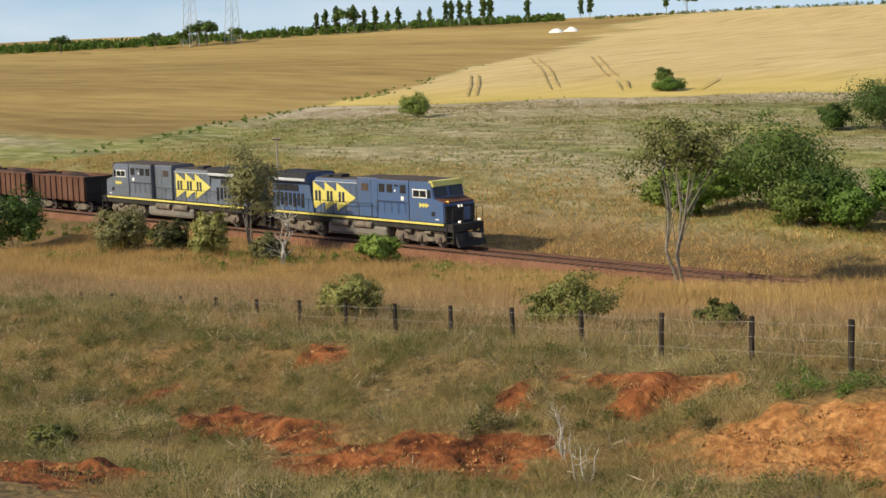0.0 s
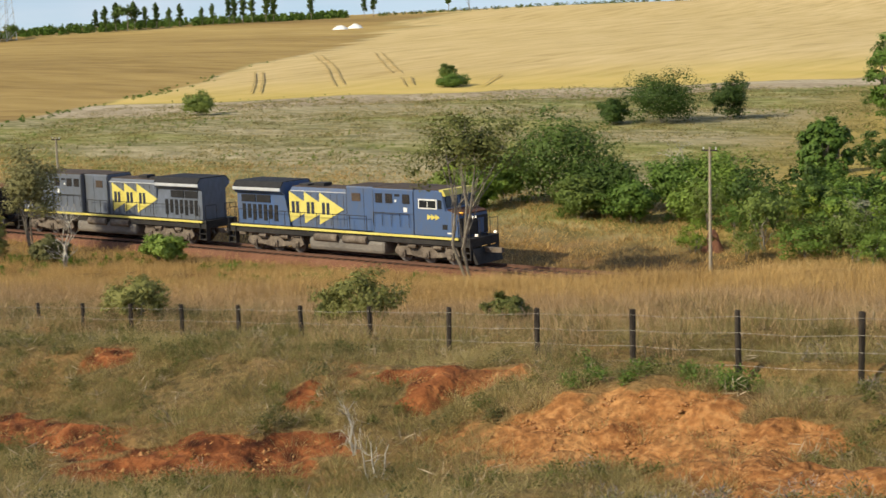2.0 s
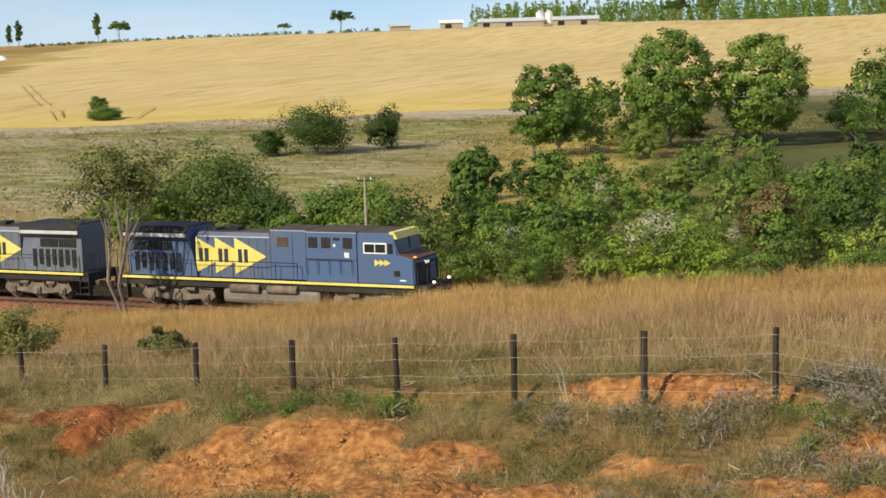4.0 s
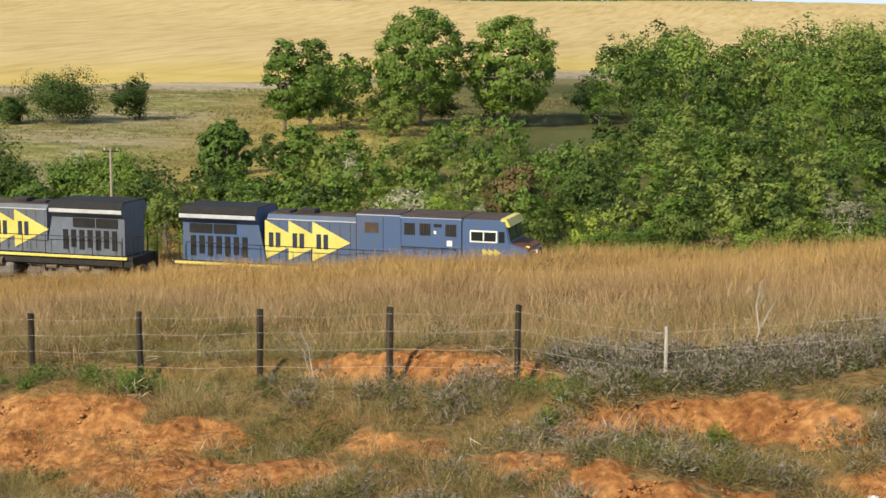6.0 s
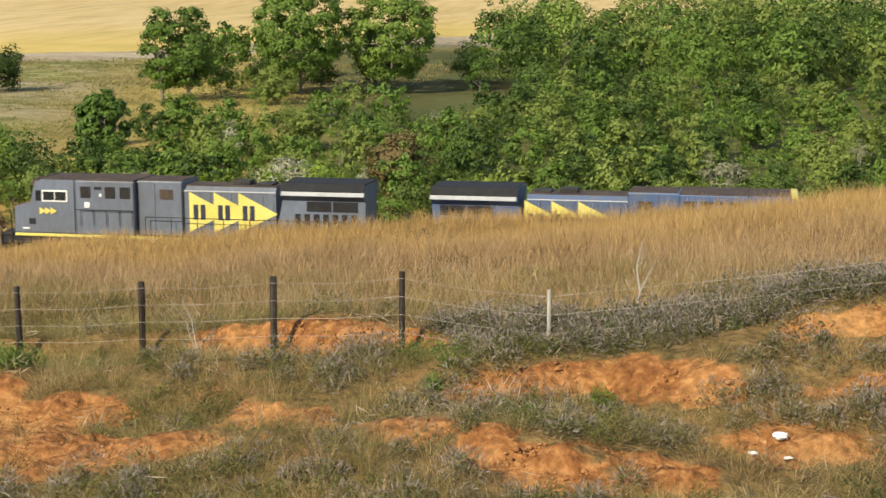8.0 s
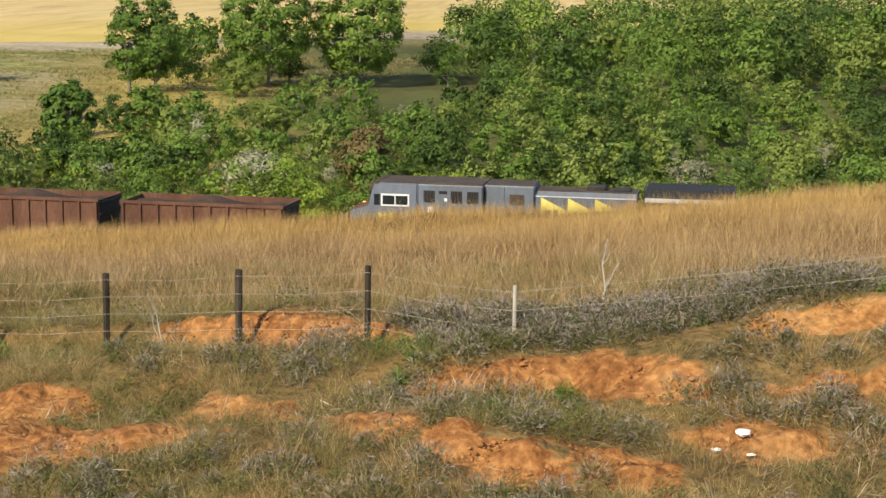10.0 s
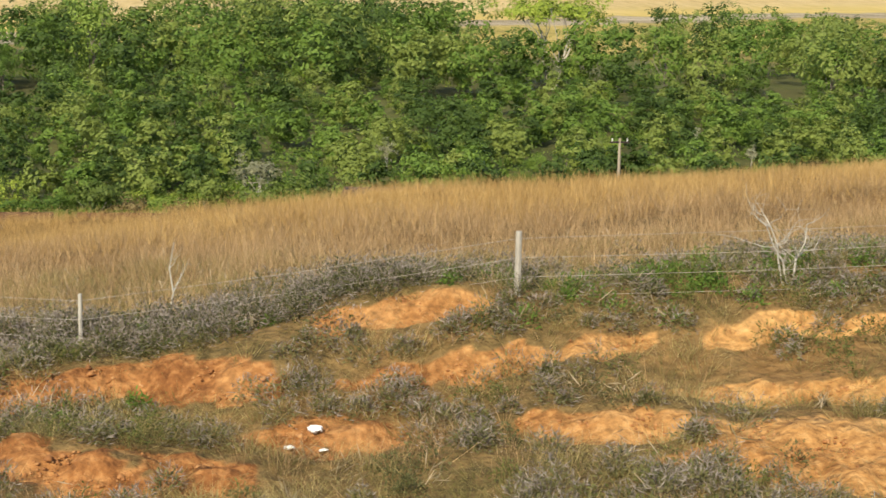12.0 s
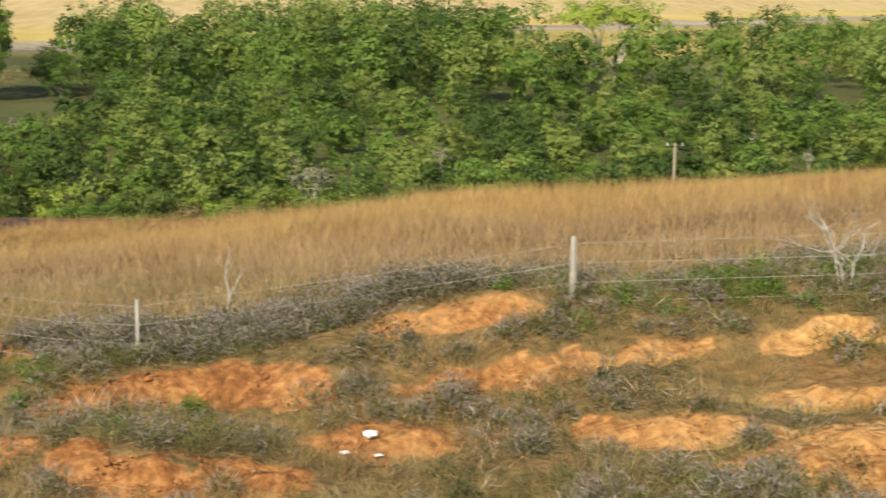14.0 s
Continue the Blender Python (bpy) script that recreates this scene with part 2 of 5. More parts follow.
# ---- shape helpers ----
def mesh_object(name, verts, faces, material, parent=None, label="", smooth=False):
    me = bpy.data.meshes.new(name)
    me.from_pydata(verts, [], faces)
    me.materials.append(material)
    ob = new(name, me)
    if smooth:
        me.shade_smooth()
    if parent:
        ob.parent = parent
    if label:
        ob["label"] = label
    return ob


def part(name, bm, material, parent=None, label=""):
    me = bpy.data.meshes.new(name)
    bm.normal_update()
    bm.to_mesh(me)
    bm.free()
    me.materials.append(material)
    ob = new(name, me)
    ob.parent = parent
    if label:
        ob["label"] = label
    return ob


def box(bm, x0, x1, y0, y1, z0, z1, bevel=0.0):
    """A box, its edges rounded by bevel."""
    r = bmesh.ops.create_cube(bm, size=1.0, matrix=Matrix.Translation(((x0 + x1) / 2, (y0 + y1) / 2, (z0 + z1) / 2)) @ Matrix.Diagonal((x1 - x0, y1 - y0, z1 - z0, 1)))
    if bevel:
        edges = list({e for v in r["verts"] for e in v.link_edges})
        bmesh.ops.bevel(bm, geom=edges, offset=bevel, segments=2, affect="EDGES", profile=0.5)
    return bm


def rod(bm, p, q, r, r2=None, sides=8):
    """A round bar from p to q."""
    p, q = Vector(p), Vector(q)
    m = Matrix.Translation((p + q) / 2) @ (q - p).to_track_quat("Z", "Y").to_matrix().to_4x4()
    bmesh.ops.create_cone(bm, cap_ends=True, segments=sides, radius1=r, radius2=r if r2 is None else r2, depth=(q - p).length, matrix=m)
    return bm


def prism(bm, outline, y0, y1):
    """The outline, in x and z, drawn out from y0 to y1."""
    a = [bm.verts.new((x, y0, z)) for x, z in outline]
    c = [bm.verts.new((x, y1, z)) for x, z in outline]
    n = len(outline)
    bm.faces.new(a)
    bm.faces.new(list(reversed(c)))
    for i in range(n):
        bm.faces.new((a[i], c[i], c[(i + 1) % n], a[(i + 1) % n]))
    bmesh.ops.recalc_face_normals(bm, faces=bm.faces[:])
    return bm


def thing(name, label, category, group="", kind=""):
    return tagged(new(name), label, category, group, kind)


def stuff_mesh(name, verts, tris, material, label, category, parent=None):
    """One mesh of very many small pieces, from arrays."""
    me = bpy.data.meshes.new(name)
    verts, tris = np.asarray(verts, np.float32), np.asarray(tris, np.int32)
    me.vertices.add(len(verts))
    me.vertices.foreach_set("co", verts.ravel())
    me.loops.add(tris.size)
    me.loops.foreach_set("vertex_index", tris.ravel())
    me.polygons.add(len(tris))
    me.polygons.foreach_set("loop_start", np.arange(0, tris.size, 3, dtype=np.int32))
    me.update(calc_edges=True)
    me.materials.append(material)
    ob = new(name, me)
    if parent:
        ob.parent = parent
    elif label:
        tagged(ob, label, category, kind="stuff")
    return ob

# ---- the lie of the land ----
def smooth(a, b, x):
    t = np.clip((x - a) / (b - a), 0, 1)
    return t * t * (3 - 2 * t)


def bumps(x, y, size, seed=0.0):
    """Soft irregular relief between about -1 and 1."""
    s = seed
    x, y = x / size, y / size
    return (np.sin(1.7 * x + 0.6 * y + s) + np.sin(-0.8 * x + 1.9 * y + 2.1 * s + 1) + np.sin(2.9 * x - 2.2 * y + 1.3 * s) * 0.6
            + np.sin(3.7 * x + 3.1 * y + 0.7 * s + 2) * 0.5 + np.sin(-6.1 * x + 4.3 * y + s) * 0.3) / 2.6


TRACK_Y = 76.26
BANK = [0, 2.5, 6, 12, 17, 21.5, 24, 40, 58, 62]            # distance from the camera's bank
BANK_Z = [12.4, 12.0, 9.4, 8.4, 8.1, 8.3, 9.0, 7.6, 6.05, 5.7]  # and the height there
HILL = [80, 88, 100, 130, 180, 260, 400, 500, 545, 600, 680, 800, 1000, 1600, 5000]
HILL_Z = [-0.5, -0.3, 0.3, 2.0, 3.2, 4.6, 10.2, 14.3, 16.2, 21.0, 24.0, 23.0, 18, 20, 30]


def soil_share(x, y):
    """Where the red earth lies bare, from 0 to 1."""
    s = np.zeros_like(x)
    for cx, cy, rx, ry, turn, rise in SOIL:
        c, q = math.cos(radians(turn)), math.sin(radians(turn))
        u, v = (x - cx) * c + (y - cy) * q, -(x - cx) * q + (y - cy) * c
        d = np.sqrt((u / rx) ** 2 + (v / ry) ** 2) + 0.26 * bumps(x, y, 0.8, cx) + 0.2 * bumps(x, y, 0.27, cy)
        s = np.maximum(s, smooth(1.1, 0.84, d))
    return s


def banks(x, y):
    """How far the ground steps up at the washed-out edges, in metres."""
    z = np.zeros_like(x)
    for cx, cy, rx, ry, turn, rise in SOIL:
        if rise:
            c, q = math.cos(radians(turn)), math.sin(radians(turn))
            u, v = (x - cx) * c + (y - cy) * q, -(x - cx) * q + (y - cy) * c
            v = v + 0.16 * bumps(x, y, 0.5, cy)
            z = np.maximum(z, rise * smooth(-0.5 * ry, 0.55 * ry, v) * np.exp(-(np.maximum(v, 0) / 1.7) ** 2) * np.exp(-(u / (1.05 * rx)) ** 4))
    return z


def height(x, y):
    x, y = np.asarray(x, float), np.asarray(y, float)
    near = np.interp(np.where(y < 20, np.maximum(np.abs(y), 0.62 * np.minimum(np.abs(x), 30)), y), BANK, BANK_Z)
    tilt = np.where(x > 0, 5.2 * np.tanh(x / 80), (6.2 + 1.8 * smooth(26, 58, y)) * np.tanh(x / (80 + 0 * y)))
    near = near + tilt * smooth(4, 20, np.abs(y)) + 0.16 * bumps(x, y, 2.2) * smooth(8, 14, y) + 0.3 * bumps(x, y, 9.0, 2.0) * smooth(8, 20, y)
    near = near + 0.4 * smooth(-5, 4, x) * smooth(20, 24, y) * smooth(36, 27, y)
    # the worn hollow in front of the fence, with a bare step behind the posts
    near = near - (0.18 * smooth(20, 22, y) + 0.27 * smooth(23.3, 24.6, y)) * smooth(25.75, 25.2, y + 0.12 * bumps(x, y, 0.6, 3.0) + 0.12 * (x + 8)) * smooth(-17, -12, x) * smooth(2, -3, x)
    near = near - 0.1 * soil_share(x, y) + banks(x, y)
    d = -0.42 * x + 0.907 * y
    d = np.where(y > 80, np.maximum(d, 80 + (y - 80) * 0.6), d)
    far = np.interp(np.maximum(d, 80), HILL, HILL_Z)
    far = -0.5 + (far + 0.5) * (1 + 0.0005 * np.clip(x + 250, -800, 0)) + 0.25 * bumps(x, y, 9, 1.0) * smooth(86, 110, y) + 1.2 * bumps(x, y, 120, 4.0) * smooth(200, 400, d)
    bed = np.full_like(x, -0.62)
    z = near + (bed - near) * smooth(63.5, 72.5, y)
    return z + (far - z) * smooth(80.5, 90, y)


# bare patches of red earth: middle, half length, half width, turn, rise of the washed-out bank behind
SOIL = [
    (-22.6, 13.60, 1.90, 1.50, 20, 0.32),
    (-26.8, 20.10, 1.75, 1.00, -6, 0.10),
    (-24.0, 19.50, 1.60, 0.90, -14, 0.14),
    (-20.6, 19.30, 1.65, 1.08, 24, 0.00),
    (-18.9, 20.60, 0.87, 0.64, 24, 0.10),
    (-20.6, 22.30, 0.50, 0.50, 17, 0.17),
    (-18.1, 23.00, 0.50, 0.50, 23, 0.21),
    (-30.8, 20.90, 0.50, 1.45, 20, 0.07),
    (-18.3, 23.90, 2.09, 0.58, 10, 0.00),
    (-27.8, 23.80, 0.84, 0.67, 11, 0.00),
    (-20.5, 18.80, 2.33, 0.81, 24, 0.00),
    (-14.9, 22.60, 0.50, 0.50, -19, 0.21),
    (-13.0, 22.80, 1.40, 0.50, -4, 0.28),
    (-12.9, 21.60, 3.42, 1.33, 3, 0.07),
    (-20.2, 19.80, 0.88, 0.43, 24, 0.14),
    (-18.4, 23.90, 2.15, 0.63, 6, 0.00),
    (-10.5, 22.50, 0.76, 0.40, -21, 0.10),
    (-7.1, 25.32, 2.60, 0.48, -7, 0.05),
    (-12.3, 22.90, 0.55, 0.40, -9, 0.14),
    (-10.6, 22.30, 0.91, 0.40, -17, 0.10),
    (-6.9, 21.50, 1.10, 0.50, -17, 0.21),
    (-9.5, 20.20, 2.35, 1.14, -7, 0.24),
    (-4.7, 20.40, 0.82, 0.58, -24, 0.24),
    (-3.6, 19.70, 0.58, 0.50, -24, 0.24),
    (-3.3, 22.70, 1.34, 0.50, 24, 0.32),
    (-1.3, 22.50, 1.47, 0.50, -24, 0.21),
    (0.2, 20.70, 1.21, 0.56, -3, 0.07),
    (0.6, 23.50, 0.50, 0.31, -3, 0.20),
    (2.0, 23.50, 1.38, 0.31, -1, 0.24),
    (-2.6, 19.10, 0.99, 0.50, -24, 0.24),
    (-6.8, 21.20, 1.17, 0.52, -24, 0.17),
    (-1.2, 19.30, 0.91, 0.50, -24, 0.21),
    (1.3, 22.10, 0.77, 0.25, 0, 0.07),
    (2.7, 22.20, 0.94, 0.31, 2, 0.12),
    (4.5, 22.40, 0.96, 0.25, 19, 0.07),
    (6.9, 22.50, 1.12, 0.31, 3, 0.12),
    (9.3, 22.30, 1.53, 0.31, 4, 0.12),
    (6.8, 20.70, 2.06, 0.40, -16, 0.14),
    (4.1, 20.00, 1.49, 0.50, -24, 0.24),
    (6.8, 18.00, 2.06, 1.22, -9, 0.21),
    (0.0, 20.70, 1.01, 0.40, -14, 0.14),
]



def seq(*spans):
    return np.unique(np.concatenate([np.arange(a, b, s) for a, b, s in spans]))


def line_side(x, y, p, q):
    """Positive to the left of the line from p to q, in metres."""
    dx, dy = q[0] - p[0], q[1] - p[1]
    return ((x - p[0]) * -dy + (y - p[1]) * dx) / math.hypot(dx, dy)


def build_ground():
    xs = seq((-5000, -1400, 300), (-1400, -320, 30), (-320, -75, 4), (-75, -36, 0.45), (-36, 14, 0.2), (14, 35, 0.45), (35, 220, 4), (220, 1400, 30), (1400, 5001, 300))
    ys = seq((-900, -40, 60), (-40, 8, 4), (8, 13, 0.5), (13, 30, 0.15), (30, 66, 0.7), (66, 92, 0.8), (92, 300, 4), (300, 1100, 18), (1100, 5001, 300))
    X, Y = np.meshgrid(xs, ys)
    Z = height(X, Y)
    soil = soil_share(X, Y) * (Y < 34)
    # crumbled clods and rills on the bare earth
    Z = Z + soil * (0.15 * np.abs(bumps(X, Y, 0.5, 5.0)) + 0.08 * bumps(X, Y, 0.19, 8.0)) + 0.03 * bumps(X, Y, 0.4, 6.0) * (Y < 34)
    nx, ny = len(xs), len(ys)
    me = bpy.data.meshes.new("ground")
    me.vertices.add(nx * ny)
    me.vertices.foreach_set("co", np.stack([X, Y, Z], -1).astype(np.float32).ravel())
    i = np.arange(nx * ny).reshape(ny, nx)
    quads = np.stack([i[:-1, :-1], i[:-1, 1:], i[1:, 1:], i[1:, :-1]], -1).reshape(-1, 4)
    me.loops.add(quads.size)
    me.loops.foreach_set("vertex_index", quads.ravel().astype(np.int32))
    me.polygons.add(len(quads))
    me.polygons.foreach_set("loop_start", np.arange(0, quads.size, 4, dtype=np.int32))
    me.update(calc_edges=True)
    me.shade_smooth()
    wob = 6 * bumps(X, Y, 40, 3.0)
    ditch = line_side(X, Y, DITCH[0], DITCH[1]) + wob * 0.5      # beyond it lies the brown stubble field
    edge = line_side(X, Y, FIELD_EDGE[0], FIELD_EDGE[1]) + wob   # beyond it lies the ripe crop
    fields = {
        "bare": soil,
        # full left of x = -19, none right of -15
        "dark_red": smooth(-15, -19, X),
        "fallow": smooth(-34, -16, edge) * smooth(2, -3, edge) * smooth(4, -4, ditch),
        "sand": smooth(-1, 11, X + 0.25 * (Y - 20)),
        "pasture": smooth(84, 92, Y) * smooth(-35, -60, X + 0.3 * (Y - 90)),
        "green": smooth(84, 92, Y) * smooth(-60, -35, X + 0.3 * (Y - 90)),
        "crop": smooth(-4, 4, edge) * smooth(4, -4, ditch),
        "stubble": smooth(-4, 4, ditch) * smooth(90, 130, Y),
        # darkens the ground among the slope's trees, and all land beyond about 900 m
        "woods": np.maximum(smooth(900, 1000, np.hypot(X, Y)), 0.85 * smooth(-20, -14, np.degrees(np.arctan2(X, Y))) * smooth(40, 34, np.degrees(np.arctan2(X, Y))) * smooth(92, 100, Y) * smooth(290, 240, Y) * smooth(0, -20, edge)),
        "fringe": smooth(60, 5, edge) * 0.7,
    }
    for name, value in fields.items():
        me.attributes.new(name, "FLOAT", "POINT").data.foreach_set("value", value.astype(np.float32).ravel())
    me.materials.append(M_EARTH)
    return tagged(new("ground", me), "dry rolling ground with bare red earth and fields", "ground", kind="structure")


DITCH = ((-155, 100), (-245, 259))
FIELD_EDGE = ((-180, 170), (-117, 232))
build_ground()
rng = np.random.default_rng(7)


# ---- grass ----
def tuft_field(name, material, label, n, x0, x1, y0, y1, tall, spread, blades, width, keep=None, lean=0.35, fan=0.8):
    """Tufts of thin blades that stand on the ground, one triangle each."""
    x, y = rng.uniform(x0, x1, n), rng.uniform(y0, y1, n)
    if keep is not None:
        k = rng.uniform(0, 1, n) < keep(x, y)
        x, y = x[k], y[k]
    n = len(x)
    tz = rng.uniform(0.55, 1.0, n) * tall
    bx = np.repeat(x, blades) + rng.normal(0, spread, n * blades)
    by = np.repeat(y, blades) + rng.normal(0, spread, n * blades)
    h = np.repeat(tz, blades) * rng.uniform(0.5, 1.1, n * blades)
    bz = height(bx, by) - 0.03
    a = rng.uniform(0, 2 * np.pi, n * blades)
    w = width * rng.uniform(0.6, 1.4, n * blades)
    out = np.stack([bx - np.repeat(x, blades), by - np.repeat(y, blades)], -1) * fan + rng.normal(0, lean, (n * blades, 2)) * h[:, None] * 0.6
    v = np.empty((n * blades, 3, 3), np.float32)
    v[:, 0] = np.stack([bx - np.cos(a) * w / 2, by - np.sin(a) * w / 2, bz], -1)
    v[:, 1] = np.stack([bx + np.cos(a) * w / 2, by + np.sin(a) * w / 2, bz], -1)
    v[:, 2] = np.stack([bx + out[:, 0], by + out[:, 1], bz + h], -1)
    return stuff_mesh(name, v.reshape(-1, 3), np.arange(n * blades * 3).reshape(-1, 3), material, label, "grass")


tuft_field("tall_dry_grass", M_STRAW, "tall golden dry grass on the slope above the line", 44000, -112, 42, 40, 73.8, 0.82, 0.26, 13, 0.017, lambda x, y: smooth(38, 52, y + 3 * bumps(x, y, 6)) * (0.85 + 0.25 * bumps(x, y, 3)) * np.where(y > 66, 0.6, 1.0))
tuft_field("brown_dry_grass", M_STRAW_BROWN, "tall brown dry grass behind the fence", 26000, -70, 40, 25.5, 54, 0.75, 0.2, 15, 0.013, lambda x, y: smooth(25, 31, y + 1.5 * bumps(x, y, 4)) * smooth(54, 42, y + 3 * bumps(x, y, 6)) * (0.85 + 0.3 * bumps(x, y, 2.2)), lean=0.5)


def wedge(x, y):
    """The part of the bank that lies open to view."""
    return ((x > -1.95 * y) & (x < 0.55 * y)) * 1.0


tuft_field("scrub_tussocks", M_SCRUB, "olive and dun tussocks of dry grass on red earth", 17000, -70, 20, 12.5, 36, 0.42, 0.12, 52, 0.009, lambda x, y: wedge(x, y) * ((1 - soil_share(x, y)) * smooth(-1.1, 0.35, bumps(x, y, 1.3)) * (1 - 0.5 * smooth(-6, 2, x)) + 0.13), lean=0.55, fan=1.6)
tuft_field("low_grass", M_SCRUB, "short withered grass between the tussocks", 46000, -70, 20, 12.5, 36, 0.17, 0.18, 10, 0.01, lambda x, y: wedge(x, y) * (1 - soil_share(x, y) * 0.96) * (1 - 0.45 * smooth(-6, 2, x)), lean=0.8, fan=1.5)
tuft_field("pale_grass", M_STRAW_BROWN, "pale dry grass stems among the scrub", 12000, -70, 20, 12.5, 36, 0.5, 0.14, 18, 0.008, lambda x, y: wedge(x, y) * (1 - soil_share(x, y)) * smooth(-0.3, 0.6, bumps(x, y, 2.2, 7.0)) * (0.5 + 0.5 * smooth(-30, -12, x)), lean=0.5)
tuft_field("pasture_grass", M_SCRUB, "rough grass tussocks on the grazed pasture", 26000, -200, -40, 88, 215, 0.42, 0.3, 6, 0.09, lambda x, y: smooth(0, 12, -line_side(x, y, FIELD_EDGE[0], FIELD_EDGE[1])) * smooth(2, 8, -line_side(x, y, DITCH[0], DITCH[1])) * (0.7 + 0.5 * bumps(x, y, 9, 3.0)), lean=0.9, fan=1.5)
tuft_field("lineside_grass", M_STRAW, "dry grass along the far side of the line", 13000, -150, 45, 78.6, 108, 0.55, 0.3, 9, 0.05, lambda x, y: smooth(112, 90, y))


# ---- trees ----
def crown_mesh(rnd, radii, centre, clumps, leaves, leaf, hollow=0.55, flat=0.0, clump_r=0.28, low=0.45, uneven=0.18):
    """Leaves in clumps round an uneven shell."""
    d = rnd.normal(0, 1, (clumps, 3))
    d /= np.linalg.norm(d, axis=1)[:, None]
    d[:, 2] = np.where(d[:, 2] < -low, -d[:, 2] * 0.5, d[:, 2])
    r = rnd.uniform(hollow, 1.0, clumps)[:, None] * (1 + uneven * np.sin(3 * d[:, :1] + 5 * d[:, 1:2] + rnd.uniform(0, 6)))
    c = d * r * np.array(radii) + np.array(centre)
    n = clumps * leaves
    size = np.mean(radii) * clump_r
    o = rnd.normal(0, 1, (n, 3))
    o /= np.linalg.norm(o, axis=1)[:, None]
    p = np.repeat(c, leaves, 0) + o * size * rnd.uniform(0.35, 1.1, (n, 1)) * np.array((1.15, 1.15, 0.8))
    nrm = 0.9 * o + 1.0 * np.repeat(d, leaves, 0) + rnd.normal(0, 0.55, (n, 3)) + np.array((0, 0, 0.35 + flat))
    nrm /= np.linalg.norm(nrm, axis=1)[:, None]
    t = np.cross(nrm, rnd.normal(0, 1, (n, 3)))
    t /= np.linalg.norm(t, axis=1)[:, None] + 1e-9
    b = np.cross(nrm, t)
    s = leaf * rnd.uniform(0.5, 1.3, (n, 1))
    v = np.stack([p - t * s, p - b * s * 0.55, p + t * s, p + b * s * 0.55], 1).reshape(-1, 3)
    i = np.arange(n) * 4
    tris = np.concatenate([np.stack([i, i + 1, i + 2], -1), np.stack([i, i + 2, i + 3], -1)])
    return v, tris, c


def limb_mesh(bm, rnd, p, q, r0, r1, bend=0.07, steps=4, sides=6):
    """A crooked, tapering limb from p to q."""
    p, q = Vector(p), Vector(q)
    ln = (q - p).length
    pts = [p.lerp(q, i / steps) + (Vector(rnd.normal(0, bend * ln / 2, 3)) if 0 < i < steps else Vector()) for i in range(steps + 1)]
    for i in range(steps):
        a, c = r0 + (r1 - r0) * i / steps, r0 + (r1 - r0) * (i + 1) / steps
        rod(bm, pts[i], pts[i + 1], a, c, sides)
    return pts


def tree(name, label, seed, tall, radii, centre_z, clumps, leaves, leaf, leaf_mat, bark=None, trunk_r=0.14, stems=1, category="tree", limbs=7, hollow=0.55, clump_r=0.28, flat=0.0, group="", low=0.45, uneven=0.18):
    rnd = np.random.default_rng(seed)
    top = thing(name, label, category, group)
    v, tris, c = crown_mesh(rnd, radii, (0, 0, centre_z), clumps, leaves, leaf, hollow, flat, clump_r, low, uneven)
    bm = bmesh.new()
    for s in range(stems):
        a = rnd.uniform(0, 6.28)
        foot = (0.12 * math.cos(a) * (stems > 1), 0.12 * math.sin(a) * (stems > 1), -0.25)
        head = (radii[0] * 0.35 * math.cos(a) * (stems > 1), radii[1] * 0.35 * math.sin(a) * (stems > 1), centre_z - radii[2] * 0.25)
        pts = limb_mesh(bm, rnd, foot, head, trunk_r, trunk_r * 0.5, 0.06, 3, 6)
        for k in range(max(1, limbs // stems)):
            limb_mesh(bm, rnd, pts[rnd.integers(1, len(pts))], c[rnd.integers(0, len(c))], trunk_r * 0.42, trunk_r * 0.1, 0.1, 2, 4)
    part("trunk", bm, bark or M_BARK, top)
    stuff_mesh("crown", v, tris, leaf_mat, "", "", top)
    return top


def stand(ob, x, y, turn=0.0, size=1.0, copy=True, sink=0.05, squash=1.0):
    m = Matrix.Translation((x, y, float(height(x, y)) - sink)) @ pose(0, 0, 0, 0, 0, turn) @ Matrix.Diagonal((size, size, size * squash, 1))
    if copy:
        return copy_thing(ob, m)
    ob.matrix_basis = m
    return ob



